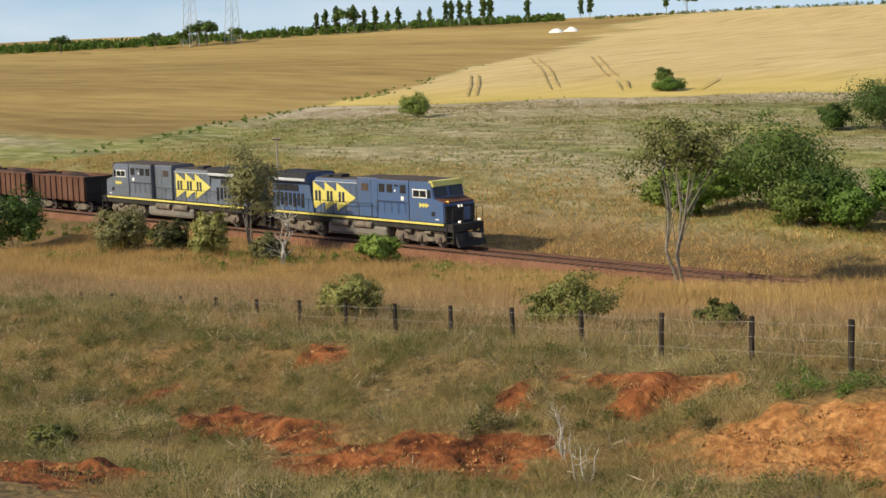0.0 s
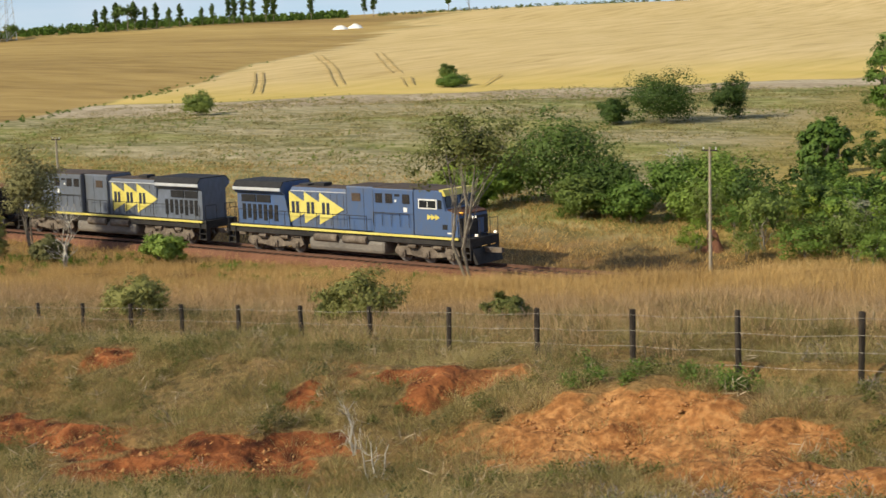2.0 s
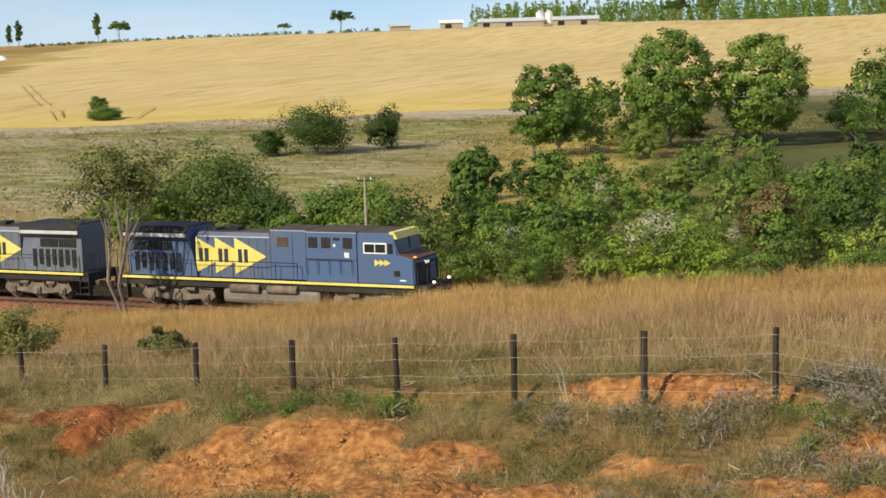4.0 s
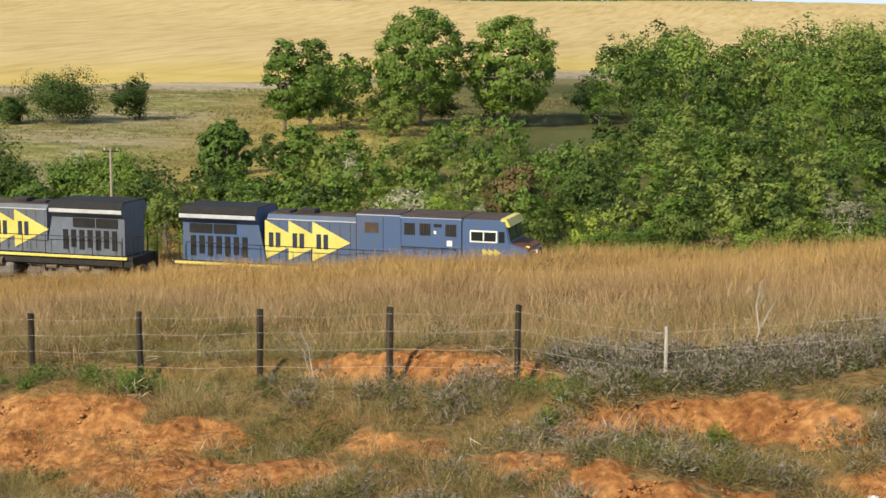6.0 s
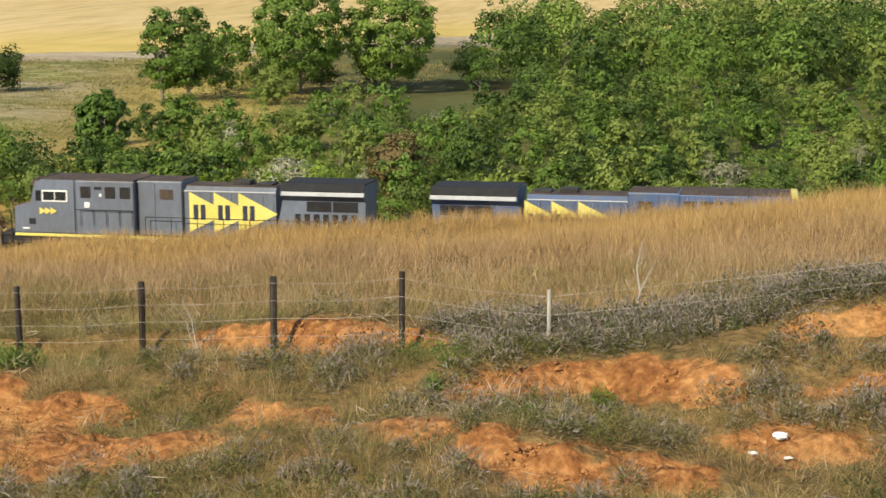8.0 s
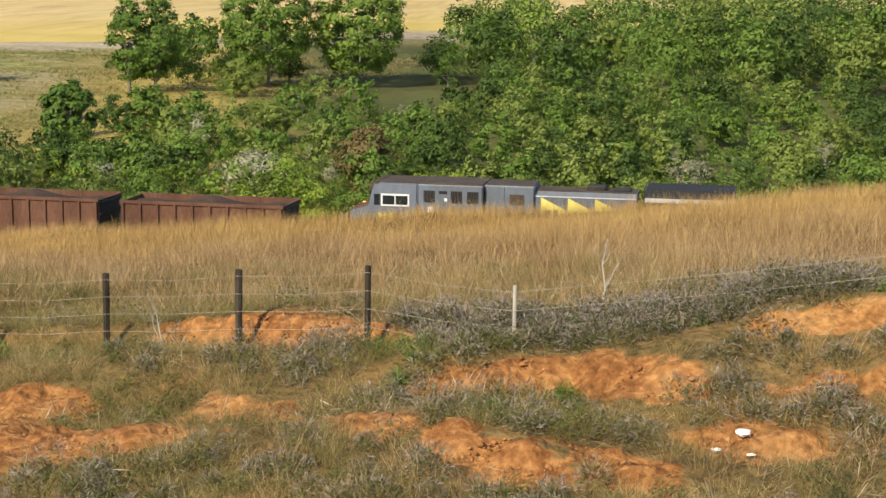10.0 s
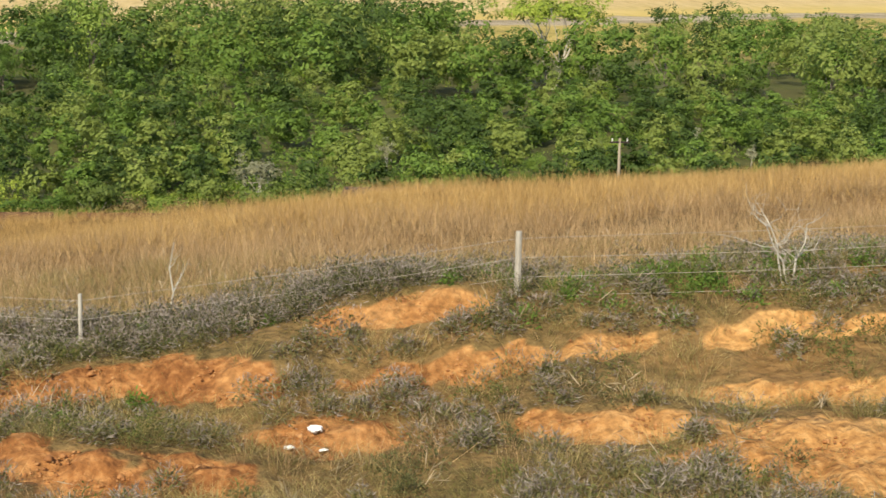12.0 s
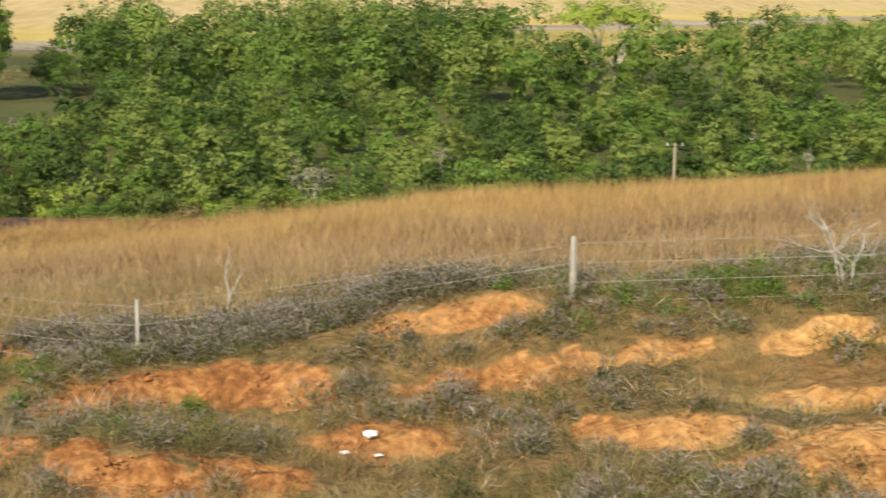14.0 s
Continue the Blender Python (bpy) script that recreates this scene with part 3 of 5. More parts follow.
def build_woods():
    """The wood on the slope behind the line: seven kinds of tree, copied with their own turn and size."""
    g = "wood trees"
    kinds = [
        tree("forest_tree", "dense round green broadleaf tree", 11, 8, (3.5, 3.5, 3.3), 3.9, 62, 40, 0.185, M_LEAF, group=g, low=0.9, clump_r=0.23),
        tree("forest_tree", "spreading green broadleaf tree with uneven crown", 12, 7, (3.9, 3.5, 3.0), 3.5, 60, 40, 0.185, M_LEAF, group=g, hollow=0.45, low=0.9, clump_r=0.23),
        tree("forest_tree", "olive green tree with loose crown", 13, 7, (3.2, 3.2, 3.2), 3.7, 54, 36, 0.175, M_LEAF_OLIVE, group=g, hollow=0.4, low=0.8),
        tree("forest_tree", "bright light green young tree", 14, 6, (3.0, 2.9, 3.0), 3.4, 54, 36, 0.175, M_LEAF_LIGHT, group=g, low=0.9, clump_r=0.23),
        tree("forest_tree", "tall narrow green tree", 15, 9, (2.4, 2.4, 4.2), 4.9, 56, 36, 0.18, M_LEAF, group=g, low=0.8),
        tree("forest_tree", "dark green shaded tree with thick crown", 16, 7, (3.4, 3.4, 3.0), 3.6, 60, 38, 0.185, M_LEAF_DARK, group=g, low=0.9, clump_r=0.23),
        tree("forest_tree", "thin pale-stemmed tree with grey-green crown", 17, 7, (2.6, 2.6, 2.8), 4.2, 35, 32, 0.17, M_LEAF_GREY, M_BARK_PALE, group=g, hollow=0.3),
    ]
    q = "lineside shrubs"
    shrubs = [
        tree("forest_shrub", "green lineside shrub with many stems", 21, 3, (1.9, 1.8, 1.4), 1.5, 30, 58, 0.1, M_LEAF, category="shrub", stems=3, trunk_r=0.05, group=q, low=0.8),
        tree("forest_shrub", "dusty olive shrub beside the line", 22, 3, (1.8, 1.9, 1.3), 1.4, 28, 58, 0.1, M_LEAF_OLIVE, category="shrub", stems=3, trunk_r=0.05, group=q, hollow=0.3, low=0.8),
        tree("forest_shrub", "light green leafy lineside shrub", 23, 3, (1.7, 1.7, 1.3), 1.4, 28, 58, 0.1, M_LEAF_LIGHT, category="shrub", stems=3, trunk_r=0.05, group=q, low=0.8),
        tree("forest_shrub", "dry brown and green shrub", 24, 3, (1.7, 1.8, 1.4), 1.5, 24, 58, 0.1, M_LEAF_BROWN, category="shrub", stems=3, trunk_r=0.05, group=q, hollow=0.3, low=0.8),
    ]
    rnd = np.random.default_rng(5)
    first = set()

    def put(kind, x, y, size, squash=1.0):
        ob = kinds[kind] if kind >= 0 else shrubs[-kind - 1]
        stand(ob, x, y, rnd.uniform(0, 360), size, copy=kind in first, squash=squash)
        first.add(kind)

    def ledge(x, y):
        """Open grassy shelf across the slope."""
        return (-48 < x < -27 and 140 < y < 174) or (x < -46 and 128 < y < 150)

    def belt(n, az0, az1, r0, r1, picks, lo, hi, gap, clear=None):
        made = []
        for _ in range(n * 30):
            if len(made) >= n:
                break
            az, r = radians(rnd.uniform(az0, az1)), rnd.uniform(r0, r1)
            x, y = r * math.sin(az), r * math.cos(az)
            if y < 85 or any((x - u) ** 2 + (y - w) ** 2 < gap * gap for u, w in made) or (clear and clear(x, y)):
                continue
            made.append((x, y))
            put(picks[rnd.integers(0, len(picks))], x, y, rnd.uniform(lo, hi), rnd.uniform(0.85, 1.15))

    # shrubs close behind the line, low growth up the slope to a grassy ledge, then the taller trees
    belt(95, -31, 32, 89, 99, [-1, -3, -2, -1, -2, -1, -4], 0.7, 1.25, 1.6, clear=lambda x, y: x < -46 and y < 96)
    belt(30, -28.5, -19, 92, 112, [-1, 0, 2, -2, 0, 5, -3], 0.5, 0.72, 1.9, clear=lambda x, y: x < -50)
    belt(72, -27, 33, 98, 115, [0, 1, 2, 3, 5, 2, 1, 3, 6], 0.42, 0.64, 2.2, clear=lambda x, y: x < -50)
    belt(82, -24, 34, 115, 138, [0, 1, 2, 3, 2, 0, 5, 6, 2], 0.44, 0.66, 2.4, clear=lambda x, y: x < -54)
    belt(74, -22, 34, 138, 162, [0, 1, 2, 3, 1, 2, 5], 0.42, 0.66, 2.7, clear=ledge)
    belt(62, -22.5, 35, 166, 190, [0, 1, 2, 4, 5, 0, 3, 5], 0.8, 1.1, 3.2, clear=ledge)
    # the far rows stand as one canopy
    rows = []
    for n, az0, az1, r0, r1, lo, hi, gap, clear in ((125, -25, 33, 98, 132, 0.42, 0.58, 2.2, lambda x, y: x < -48), (130, -18, 34, 130, 165, 0.44, 0.62, 2.6, ledge), (24, -3.5, 6, 196, 225, 1.25, 1.55, 3.6, None), (66, -21, 35, 172, 200, 1.0, 1.25, 3.6, None), (56, -10, 36, 205, 240, 1.1, 1.4, 4.4, lambda x, y: 24 < x < 42), (40, -2, 38, 245, 300, 1.1, 1.4, 5.6, lambda x, y: 15 < x < 62)):
        made = []
        for _ in range(n * 30):
            az, r = radians(rnd.uniform(az0, az1)), rnd.uniform(r0, r1)
            x, y = r * math.sin(az), r * math.cos(az)
            if len(made) < n and not any((x - u) ** 2 + (y - v) ** 2 < gap * gap for u, v, _s in made) and not (clear and clear(x, y)):
                made.append((x, y, rnd.uniform(lo, hi)))
        rows += made
    for mat, pick in ((M_LEAF, 0), (M_LEAF_OLIVE, 1), (M_LEAF_DARK, 2)):
        vs, ts, base = [], [], 0
        for k, (x, y, s) in enumerate(rows):
            if (k * 7) % 3 != pick:
                continue
            w, h = rnd.uniform(2.6, 3.9), rnd.uniform(3.0, 4.2)
            v, tris, _c = crown_mesh(rnd, (w * s, w * s, h * s), (x, y, float(height(x, y)) + h * s * 1.05), 46, 30 if y < 165 else 27, 0.155 if y < 165 else 0.26, 0.65, 0, 0.21, 0.9)
            vs.append(v)
            ts.append(tris + base)
            base += len(v)
        stuff_mesh("wood_canopy", np.concatenate(vs), np.concatenate(ts), mat, "dense canopy of the wood up the slope", "woods")


build_woods()



# ---- railway ----
def build_track():
    t = thing("railway_track", "single broad gauge track on reddish ballast", "railway track", kind="structure")
    x0, x1 = -420, 260
    prof = [(-2.3, -0.72), (-1.55, -0.2), (1.55, -0.2), (2.3, -0.72)]
    nx = 340
    xs = np.linspace(x0, x1, nx)
    v = [(x, TRACK_Y + y + 0.06 * math.sin(x * 1.7 + y), z + 0.03 * math.sin(3.1 * x + 2 * y)) for x in xs for y, z in prof]
    f = [(i * 4 + k, (i + 1) * 4 + k, (i + 1) * 4 + k + 1, i * 4 + k + 1) for i in range(nx - 1) for k in range(3)]
    mesh_object("ballast", v, f, M_BALLAST, t)
    for s in (-1, 1):
        bm = bmesh.new()
        y = TRACK_Y + s * 0.835
        box(bm, x0, x1, y - 0.07, y + 0.07, -0.16, -0.13)
        box(bm, x0, x1, y - 0.012, y + 0.012, -0.13, -0.035)
        box(bm, x0, x1, y - 0.036, y + 0.036, -0.035, 0.0)
        part("rail", bm, M_RAIL, t)
    me = None
    for k in range(290):
        if me is None:
            first = part("sleeper", box(bmesh.new(), -0.11, 0.11, -1.35, 1.35, -0.3, -0.16, 0.01), M_WOOD, t)
            me, ob = first.data, first
        else:
            ob = new("sleeper", me)
            ob.parent = t
        ob.location = (-130 + k * 0.6, TRACK_Y, 0)
    return t


build_track()
M_GRILLE = ramp_material("grille_dark", [(0.008, 0.008, 0.01), (0.025, 0.025, 0.028)], scale=3, fine=30, bump=0.3, rough=0.7)
M_ROOF = ramp_material("sooty_roof", [(0.03, 0.024, 0.02), (0.07, 0.05, 0.038), (0.11, 0.078, 0.056)], scale=0.9, fine=6, bump=0.2, rough=0.8)
M_BLUE_DULL = ramp_material("faded_grey_blue", [(0.1, 0.1, 0.105), (0.12, 0.14, 0.18), (0.16, 0.19, 0.26)], scale=0.35, fine=4, bump=0.05, rough=0.5, spec=0.5, stretch=(1, 1, 0.4))
M_ORE = ramp_material("iron_ore", [(0.035, 0.024, 0.02), (0.065, 0.04, 0.03), (0.1, 0.062, 0.045)], scale=1.5, fine=16, bump=1.0, rough=0.95)
M_LETTER = ramp_material("dark_blue_paint", [(0.02, 0.025, 0.045), (0.04, 0.05, 0.08)], scale=1, fine=6, bump=0.05, rough=0.5)
M_TANK = ramp_material("dusty_tank", [(0.1, 0.092, 0.085), (0.17, 0.155, 0.14), (0.25, 0.22, 0.19)], scale=0.7, fine=7, bump=0.15, rough=0.7, stretch=(0.4, 1, 1))
M_STEEL = ramp_material("wheel_steel", [(0.1, 0.09, 0.085), (0.2, 0.18, 0.17)], scale=3, fine=12, bump=0.1, rough=0.5, metal=0.6)
M_LAMP = bpy.data.materials.new("headlight_glow")
M_LAMP.use_nodes = True
M_LAMP.node_tree.nodes["Principled BSDF"].inputs["Emission Color"].default_value = (1.0, 0.86, 0.6, 1)
M_LAMP.node_tree.nodes["Principled BSDF"].inputs["Emission Strength"].default_value = 1.0
M_AMBER = bpy.data.materials.new("amber_lamp")
M_AMBER.use_nodes = True
M_AMBER.node_tree.nodes["Principled BSDF"].inputs["Base Color"].default_value = (0.8, 0.35, 0.02, 1)
M_AMBER.node_tree.nodes["Principled BSDF"].inputs["Emission Color"].default_value = (1.0, 0.5, 0.05, 1)
M_AMBER.node_tree.nodes["Principled BSDF"].inputs["Emission Strength"].default_value = 1.2
SPINNING = []   # wheelsets and their radius


def wheelset(parent, x, z, r, half):
    bm = bmesh.new()
    rod(bm, (0, -half - 0.1, 0), (0, half + 0.1, 0), 0.09, sides=10)
    for s in (-1, 1):
        rod(bm, (0, s * half - 0.07, 0), (0, s * half + 0.07, 0), r, sides=24)
        rod(bm, (0, s * (half - 0.09) - 0.02, 0), (0, s * (half - 0.09) + 0.02, 0), r + 0.03, sides=24)
        for k in range(4):
            a = k * math.pi / 2
            rod(bm, (math.cos(a) * r * 0.55, s * half + 0.02 * s, math.sin(a) * r * 0.55), (math.cos(a) * r * 0.55, s * half + 0.09 * s, math.sin(a) * r * 0.55), 0.06, sides=6)
    w = part("wheelset", bm, M_STEEL, parent)
    w.location = (x, 0, z)
    SPINNING.append((w, r, x, z))
    return w


def loco_bogie(parent, x):
    b = part("bogie", bmesh.new(), M_DIRT, parent, "dusty three-axle bogie")
    bm = bmesh.new()
    for s in (-1, 1):
        y = s * 1.12
        prism(bm, [(x - 2.5, 0.62), (x - 2.35, 0.95), (x - 1.5, 1.0), (x - 1.2, 0.72), (x - 0.7, 0.72), (x - 0.4, 1.0), (x + 0.5, 1.0), (x + 0.8, 0.72), (x + 1.3, 0.72), (x + 1.6, 1.0), (x + 2.35, 0.95), (x + 2.5, 0.62), (x + 2.2, 0.42), (x + 1.4, 0.48), (x + 0.4, 0.36), (x - 0.4, 0.36), (x - 1.4, 0.48), (x - 2.2, 0.42)], y - 0.08, y + 0.08)
        for k in (-1.85, 0, 1.85):
            box(bm, x + k - 0.24, x + k + 0.24, y - 0.14 + s * 0.06, y + 0.14 + s * 0.06, 0.33, 0.78, 0.05)
            rod(bm, (x + k, y + s * 0.1, 0.55), (x + k, y + s * 0.26, 0.55), 0.15, sides=12)
            for d in (-0.38, 0.38):
                rod(bm, (x + k + d, y, 0.78), (x + k + d, y, 1.12), 0.09, sides=10)
        for k in (-1.0, 0.95):
            rod(bm, (x + k - 0.35, y + s * 0.12, 1.02), (x + k + 0.25, y + s * 0.12, 1.02), 0.12, sides=12)
        rod(bm, (x - 2.4, y + s * 0.1, 1.16), (x + 2.4, y + s * 0.1, 1.1), 0.035, sides=6)
    box(bm, x - 2.3, x + 2.3, -0.95, 0.95, 0.55, 1.1)
    me = b.data
    bm.normal_update()
    bm.to_mesh(me)
    bm.free()
    for k in (-1.85, 0, 1.85):
        wheelset(b, x + k, 0.535, 0.535, 0.82)
    return b


def locomotive(label, blue, forward, lamp, lit):
    """A six-axle diesel locomotive, rear coupler at x=-11.15, cab at the front; forward: which way its arrows point."""
    L = thing("locomotive", label, "locomotive")
    o = -11.15

    def bx(name, x0, x1, y0, y1, z0, z1, mat, bevel=0.0, parent=L, lab=""):
        return part(name, box(bmesh.new(), x0 + o, x1 + o, y0, y1, z0, z1, bevel), mat, parent, lab)

    bx("frame", 0.7, 20.6, -1.4, 1.4, 1.2, 1.72, M_BLACK, 0.03)
    for s in (-1, 1):
        bx("side_sill", 0.95, 19.75, s * 1.49 - 0.05, s * 1.49 + 0.05, 1.59, 1.73, M_YELLOW, 0.015, lab="yellow edge of the walkway")
    # radiator compartment with its overhanging wings
    bm = bmesh.new()
    for sgn in (1,):
        out = [(-1.12, 1.74), (-1.12, 3.72), (-1.5, 3.98), (-1.5, 4.22), (-1.25, 4.55), (1.25, 4.55), (1.5, 4.22), (1.5, 3.98), (1.12, 3.72), (1.12, 1.74)]
        a = [bm.verts.new((1.25 + o, y, z)) for y, z in out]
        c = [bm.verts.new(((5.5 if z > 3.7 else 5.9) + o, y, z)) for y, z in out]
        bm.faces.new(a)
        bm.faces.new(list(reversed(c)))
        for i in range(len(out)):
            j = (i + 1) % len(out)
            bm.faces.new((a[i], c[i], c[j], a[j]))
        bmesh.ops.recalc_face_normals(bm, faces=bm.faces[:])
    rad = part("radiator_hood", bm, blue, L)
    bx("radiator_roof", 1.24, 5.45, -1.26, 1.26, 4.54, 4.6, M_GRILLE, 0.01, rad, "black radiator grille on the roof")
    for s in (-1, 1):
        bm = bmesh.new()
        pts = [(s * 1.26, 4.58), (s * 1.53, 4.23), (s * 1.5, 4.2), (s * 1.23, 4.52)]
        a = [bm.verts.new((1.24 + o, y, z)) for y, z in pts]
        c = [bm.verts.new((5.52 + o, y, z)) for y, z in pts]
        bm.faces.new(a)
        bm.faces.new(list(reversed(c)))
        for i in range(4):
            bm.faces.new((a[i], c[i], c[(i + 1) % 4], a[(i + 1) % 4]))
        bmesh.ops.recalc_face_normals(bm, faces=bm.faces[:])
        part("wing_grille", bm, M_GRILLE, rad, "black sloping radiator screen")
    for s in (-1, 1):
        bx("wing_edge", 1.22, 5.45, s * 1.5 - 0.025, s * 1.5 + 0.025, 4.0, 4.2, M_SHEET, 0.01, rad, "pale grey wing edge")
        for k in range(2):
            bx("air_intake", 1.65 + k * 1.35, 2.9 + k * 1.35, s * 1.14 - 0.03, s * 1.14 + 0.03, 3.2, 3.68, M_GRILLE, 0, rad)
        for k in range(7):
            bx("louvre_door", 1.7 + k * 0.48, 1.98 + k * 0.48, s * 1.13 - 0.03, s * 1.13 + 0.03, 2.0 + 0.12 * (k % 2), 3.05, M_GRILLE, 0, rad)
    # engine hood
    bm = bmesh.new()
    prism_pts = [(-0.98, 1.74), (-0.98, 4.05), (-0.8, 4.28), (0.8, 4.28), (0.98, 4.05), (0.98, 1.74)]
    a = [bm.verts.new((5.9 + o, y, z)) for y, z in prism_pts]
    c = [bm.verts.new((10.75 + o, y, z)) for y, z in prism_pts]
    bm.faces.new(a)
    bm.faces.new(list(reversed(c)))
    for i in range(6):
        bm.faces.new((a[i], c[i], c[(i + 1) % 6], a[(i + 1) % 6]))
    bmesh.ops.recalc_face_normals(bm, faces=bm.faces[:])
    hood = part("engine_hood", bm, blue, L)
    bx("hood_roof", 5.95, 10.7, -0.8, 0.8, 4.275, 4.33, M_ROOF, 0.01, hood)
    bx("exhaust_stack", 7.4, 8.3, -0.4, 0.4, 4.3, 4.55, M_BLACK, 0.04, hood)
    bx("silencer", 6.2, 7.0, -0.5, 0.5, 4.3, 4.45, M_BLACK, 0.04, hood)
    for s in (-1, 1):
        for k in range(9):
            bx("door_seam", 6.0 + k * 0.55, 6.02 + k * 0.55, s * 0.985 - 0.006, s * 0.985 + 0.006, 1.9, 3.95, M_BLACK, 0, hood)
        bx("gutter", 5.9, 10.75, s * 0.99 - 0.03, s * 0.99 + 0.03, 4.02, 4.07, M_SHEET, 0, hood)
    # alternator and blower compartments
    alt = bx("alternator_compartment", 10.75, 13.2, -1.15, 1.15, 1.74, 4.52, blue, 0.06)
    bx("compartment_roof", 10.8, 13.1, -1.05, 1.05, 4.515, 4.56, M_ROOF, 0.01, alt, "sooty brown roof")
    blo = bx("blower_compartment", 13.2, 16.4, -1.48, 1.48, 1.74, 4.5, blue, 0.05)
    bx("blower_roof", 13.22, 16.38, -1.44, 1.44, 4.495, 4.56, M_ROOF, 0.02, blo, "sooty brown roof")
    for s in (-1, 1):
        bx("vent", 11.25, 11.95, s * 1.16 - 0.02, s * 1.16 + 0.02, 3.6, 4.1, M_ROOF, 0, alt)
        for x in (10.78, 12.2, 13.16):
            bx("panel_seam", x, x + 0.025, s * 1.155 - 0.006, s * 1.155 + 0.006, 1.8, 4.4, M_BLACK, 0, alt)
        for x in (13.42, 14.22, 15.55):
            v = bx("window_vent", x, x + 0.55, s * 1.485 - 0.02, s * 1.485 + 0.02, 3.62, 4.2, M_GRILLE, 0, blo)
            for k in range(4):
                bx("slat", x + 0.06 + k * 0.14, x + 0.08 + k * 0.14, s * 1.51 - 0.01, s * 1.51 + 0.01, 3.64, 4.18, M_ROOF, 0, v)
        bx("small_hatch", 14.95, 15.35, s * 1.485 - 0.015, s * 1.485 + 0.015, 4.05, 4.2, M_GRILLE, 0, blo)
        bx("notice_plate", 15.62, 15.9, s * 1.485 - 0.012, s * 1.485 + 0.012, 3.12, 3.4, M_WHITE, 0, blo, "small white notice plate")
        bx("notice_plate", 14.95, 15.08, s * 1.485 - 0.012, s * 1.485 + 0.012, 3.7, 3.85, M_WHITE, 0, blo, "small white notice plate")
        bx("seam", 13.2, 16.4, s * 1.485 - 0.008, s * 1.485 + 0.008, 3.0, 3.03, M_BLACK, 0, blo)
        for x in (13.24, 16.36):
            bx("panel_seam", x, x + 0.025, s * 1.485 - 0.006, s * 1.485 + 0.006, 1.8, 4.4, M_BLACK, 0, blo)
    # cab and nose
    bm = prism(bmesh.new(), [(16.4 + o, 1.74), (16.4 + o, 4.5), (18.6 + o, 4.5), (18.85 + o, 3.35), (19.75 + o, 3.1), (19.8 + o, 1.74)], -1.5, 1.5)
    bmesh.ops.bevel(bm, geom=bm.edges[:], offset=0.06, segments=2, affect="EDGES")
    cabp = part("cab", bm, blue, L)
    bx("cab_roof", 16.4, 18.65, -1.35, 1.35, 4.49, 4.55, M_ROOF, 0.02, cabp, "rusty sooty cab roof")
    part("visor", prism(bmesh.new(), [(18.35 + o, 4.57), (18.64 + o, 4.55), (18.84 + o, 4.2), (18.72 + o, 4.17), (18.35 + o, 4.32)], -1.46, 1.46), M_YELLOW if forward > 0 else M_ROOF, cabp, "visor over the windscreen")
    part("nose_top", prism(bmesh.new(), [(18.87 + o, 3.4), (19.76 + o, 3.15), (19.76 + o, 3.09), (18.87 + o, 3.33)], -1.4, 1.4), M_RUST, cabp, "rusty top of the nose")
    for y in (-0.75, 0.75):
        part("windscreen", prism(bmesh.new(), [(18.69 + o, 4.16), (18.72 + o, 4.16), (18.86 + o, 3.5), (18.82 + o, 3.5)], y - 0.6, y + 0.6), M_GLASS, cabp, "dark windscreen pane")
    for s in (-1, 1):
        fr = bx("side_window", 16.8, 18.2, s * 1.51 - 0.025, s * 1.51 + 0.025, 3.38, 3.98, M_WHITE, 0.01, cabp, "white framed cab window")
        for k in range(2):
            bx("pane", 16.88 + k * 0.65, 17.47 + k * 0.65, s * 1.535 - 0.012, s * 1.535 + 0.012, 3.46, 3.9, M_GLASS, 0, fr)
        bx("quarter_window", 18.27, 18.55, s * 1.51 - 0.015, s * 1.51 + 0.015, 3.42, 3.95, M_GLASS, 0, cabp)
        bx("number_plate_bar", 18.95, 19.3, s * 1.51 - 0.01, s * 1.51 + 0.01, 1.95, 2.03, M_WHITE, 0, cabp)
        bx("sand_hatch", 18.6, 18.95, s * 1.51 - 0.012, s * 1.51 + 0.012, 2.2, 2.5, M_GRILLE, 0, cabp)
        bx("headlight", 19.72, 19.86, s * 0.14 - 0.08, s * 0.14 + 0.08, 2.75, 2.91, lamp, 0.03, cabp, lit)
        bx("ditch_light", 20.6, 20.75, s * 0.95 - 0.07, s * 0.95 + 0.07, 1.82, 1.96, lamp, 0.03, L, lit)
        # steps, handrails and piping at both ends
        for e, x in ((1, 20.25), (-1, 0.95)):
            bm = bmesh.new()
            for k in range(4):
                box(bm, x + o - 0.3, x + o + 0.3, s * 1.3 - 0.18, s * 1.3 + 0.18, 0.45 + k * 0.38, 0.49 + k * 0.38)
            for d in (-0.31, 0.31):
                box(bm, x + o + d - 0.02, x + o + d + 0.02, s * 1.3 - 0.18, s * 1.3 + 0.18, 0.4, 1.72)
            part("steps", bm, M_BLACK, L)
            bm = bmesh.new()
            for d in (-0.3, 0.28):
                rod(bm, (x + o + d, s * 1.45, 1.0), (x + o + d, s * 1.45, 2.75), 0.022, sides=6)
            rod(bm, (x + o + 0.28 * e, s * 1.45, 2.75), (x + o + 0.28 * e, s * 0.4, 2.75), 0.02, sides=6)
            rod(bm, (x + o + 0.28 * e, s * 0.4, 2.75), (x + o + 0.28 * e, s * 0.4, 1.7), 0.02, sides=6)
            part("end_handrail", bm, M_BLACK, L)
        bm = bmesh.new()
        xs = [1.6 + 1.38 * k for k in range(9)]
        for x in xs:
            rod(bm, (x + o, s * 1.46, 1.7), (x + o, s * 1.46, 2.72), 0.022, sides=6)
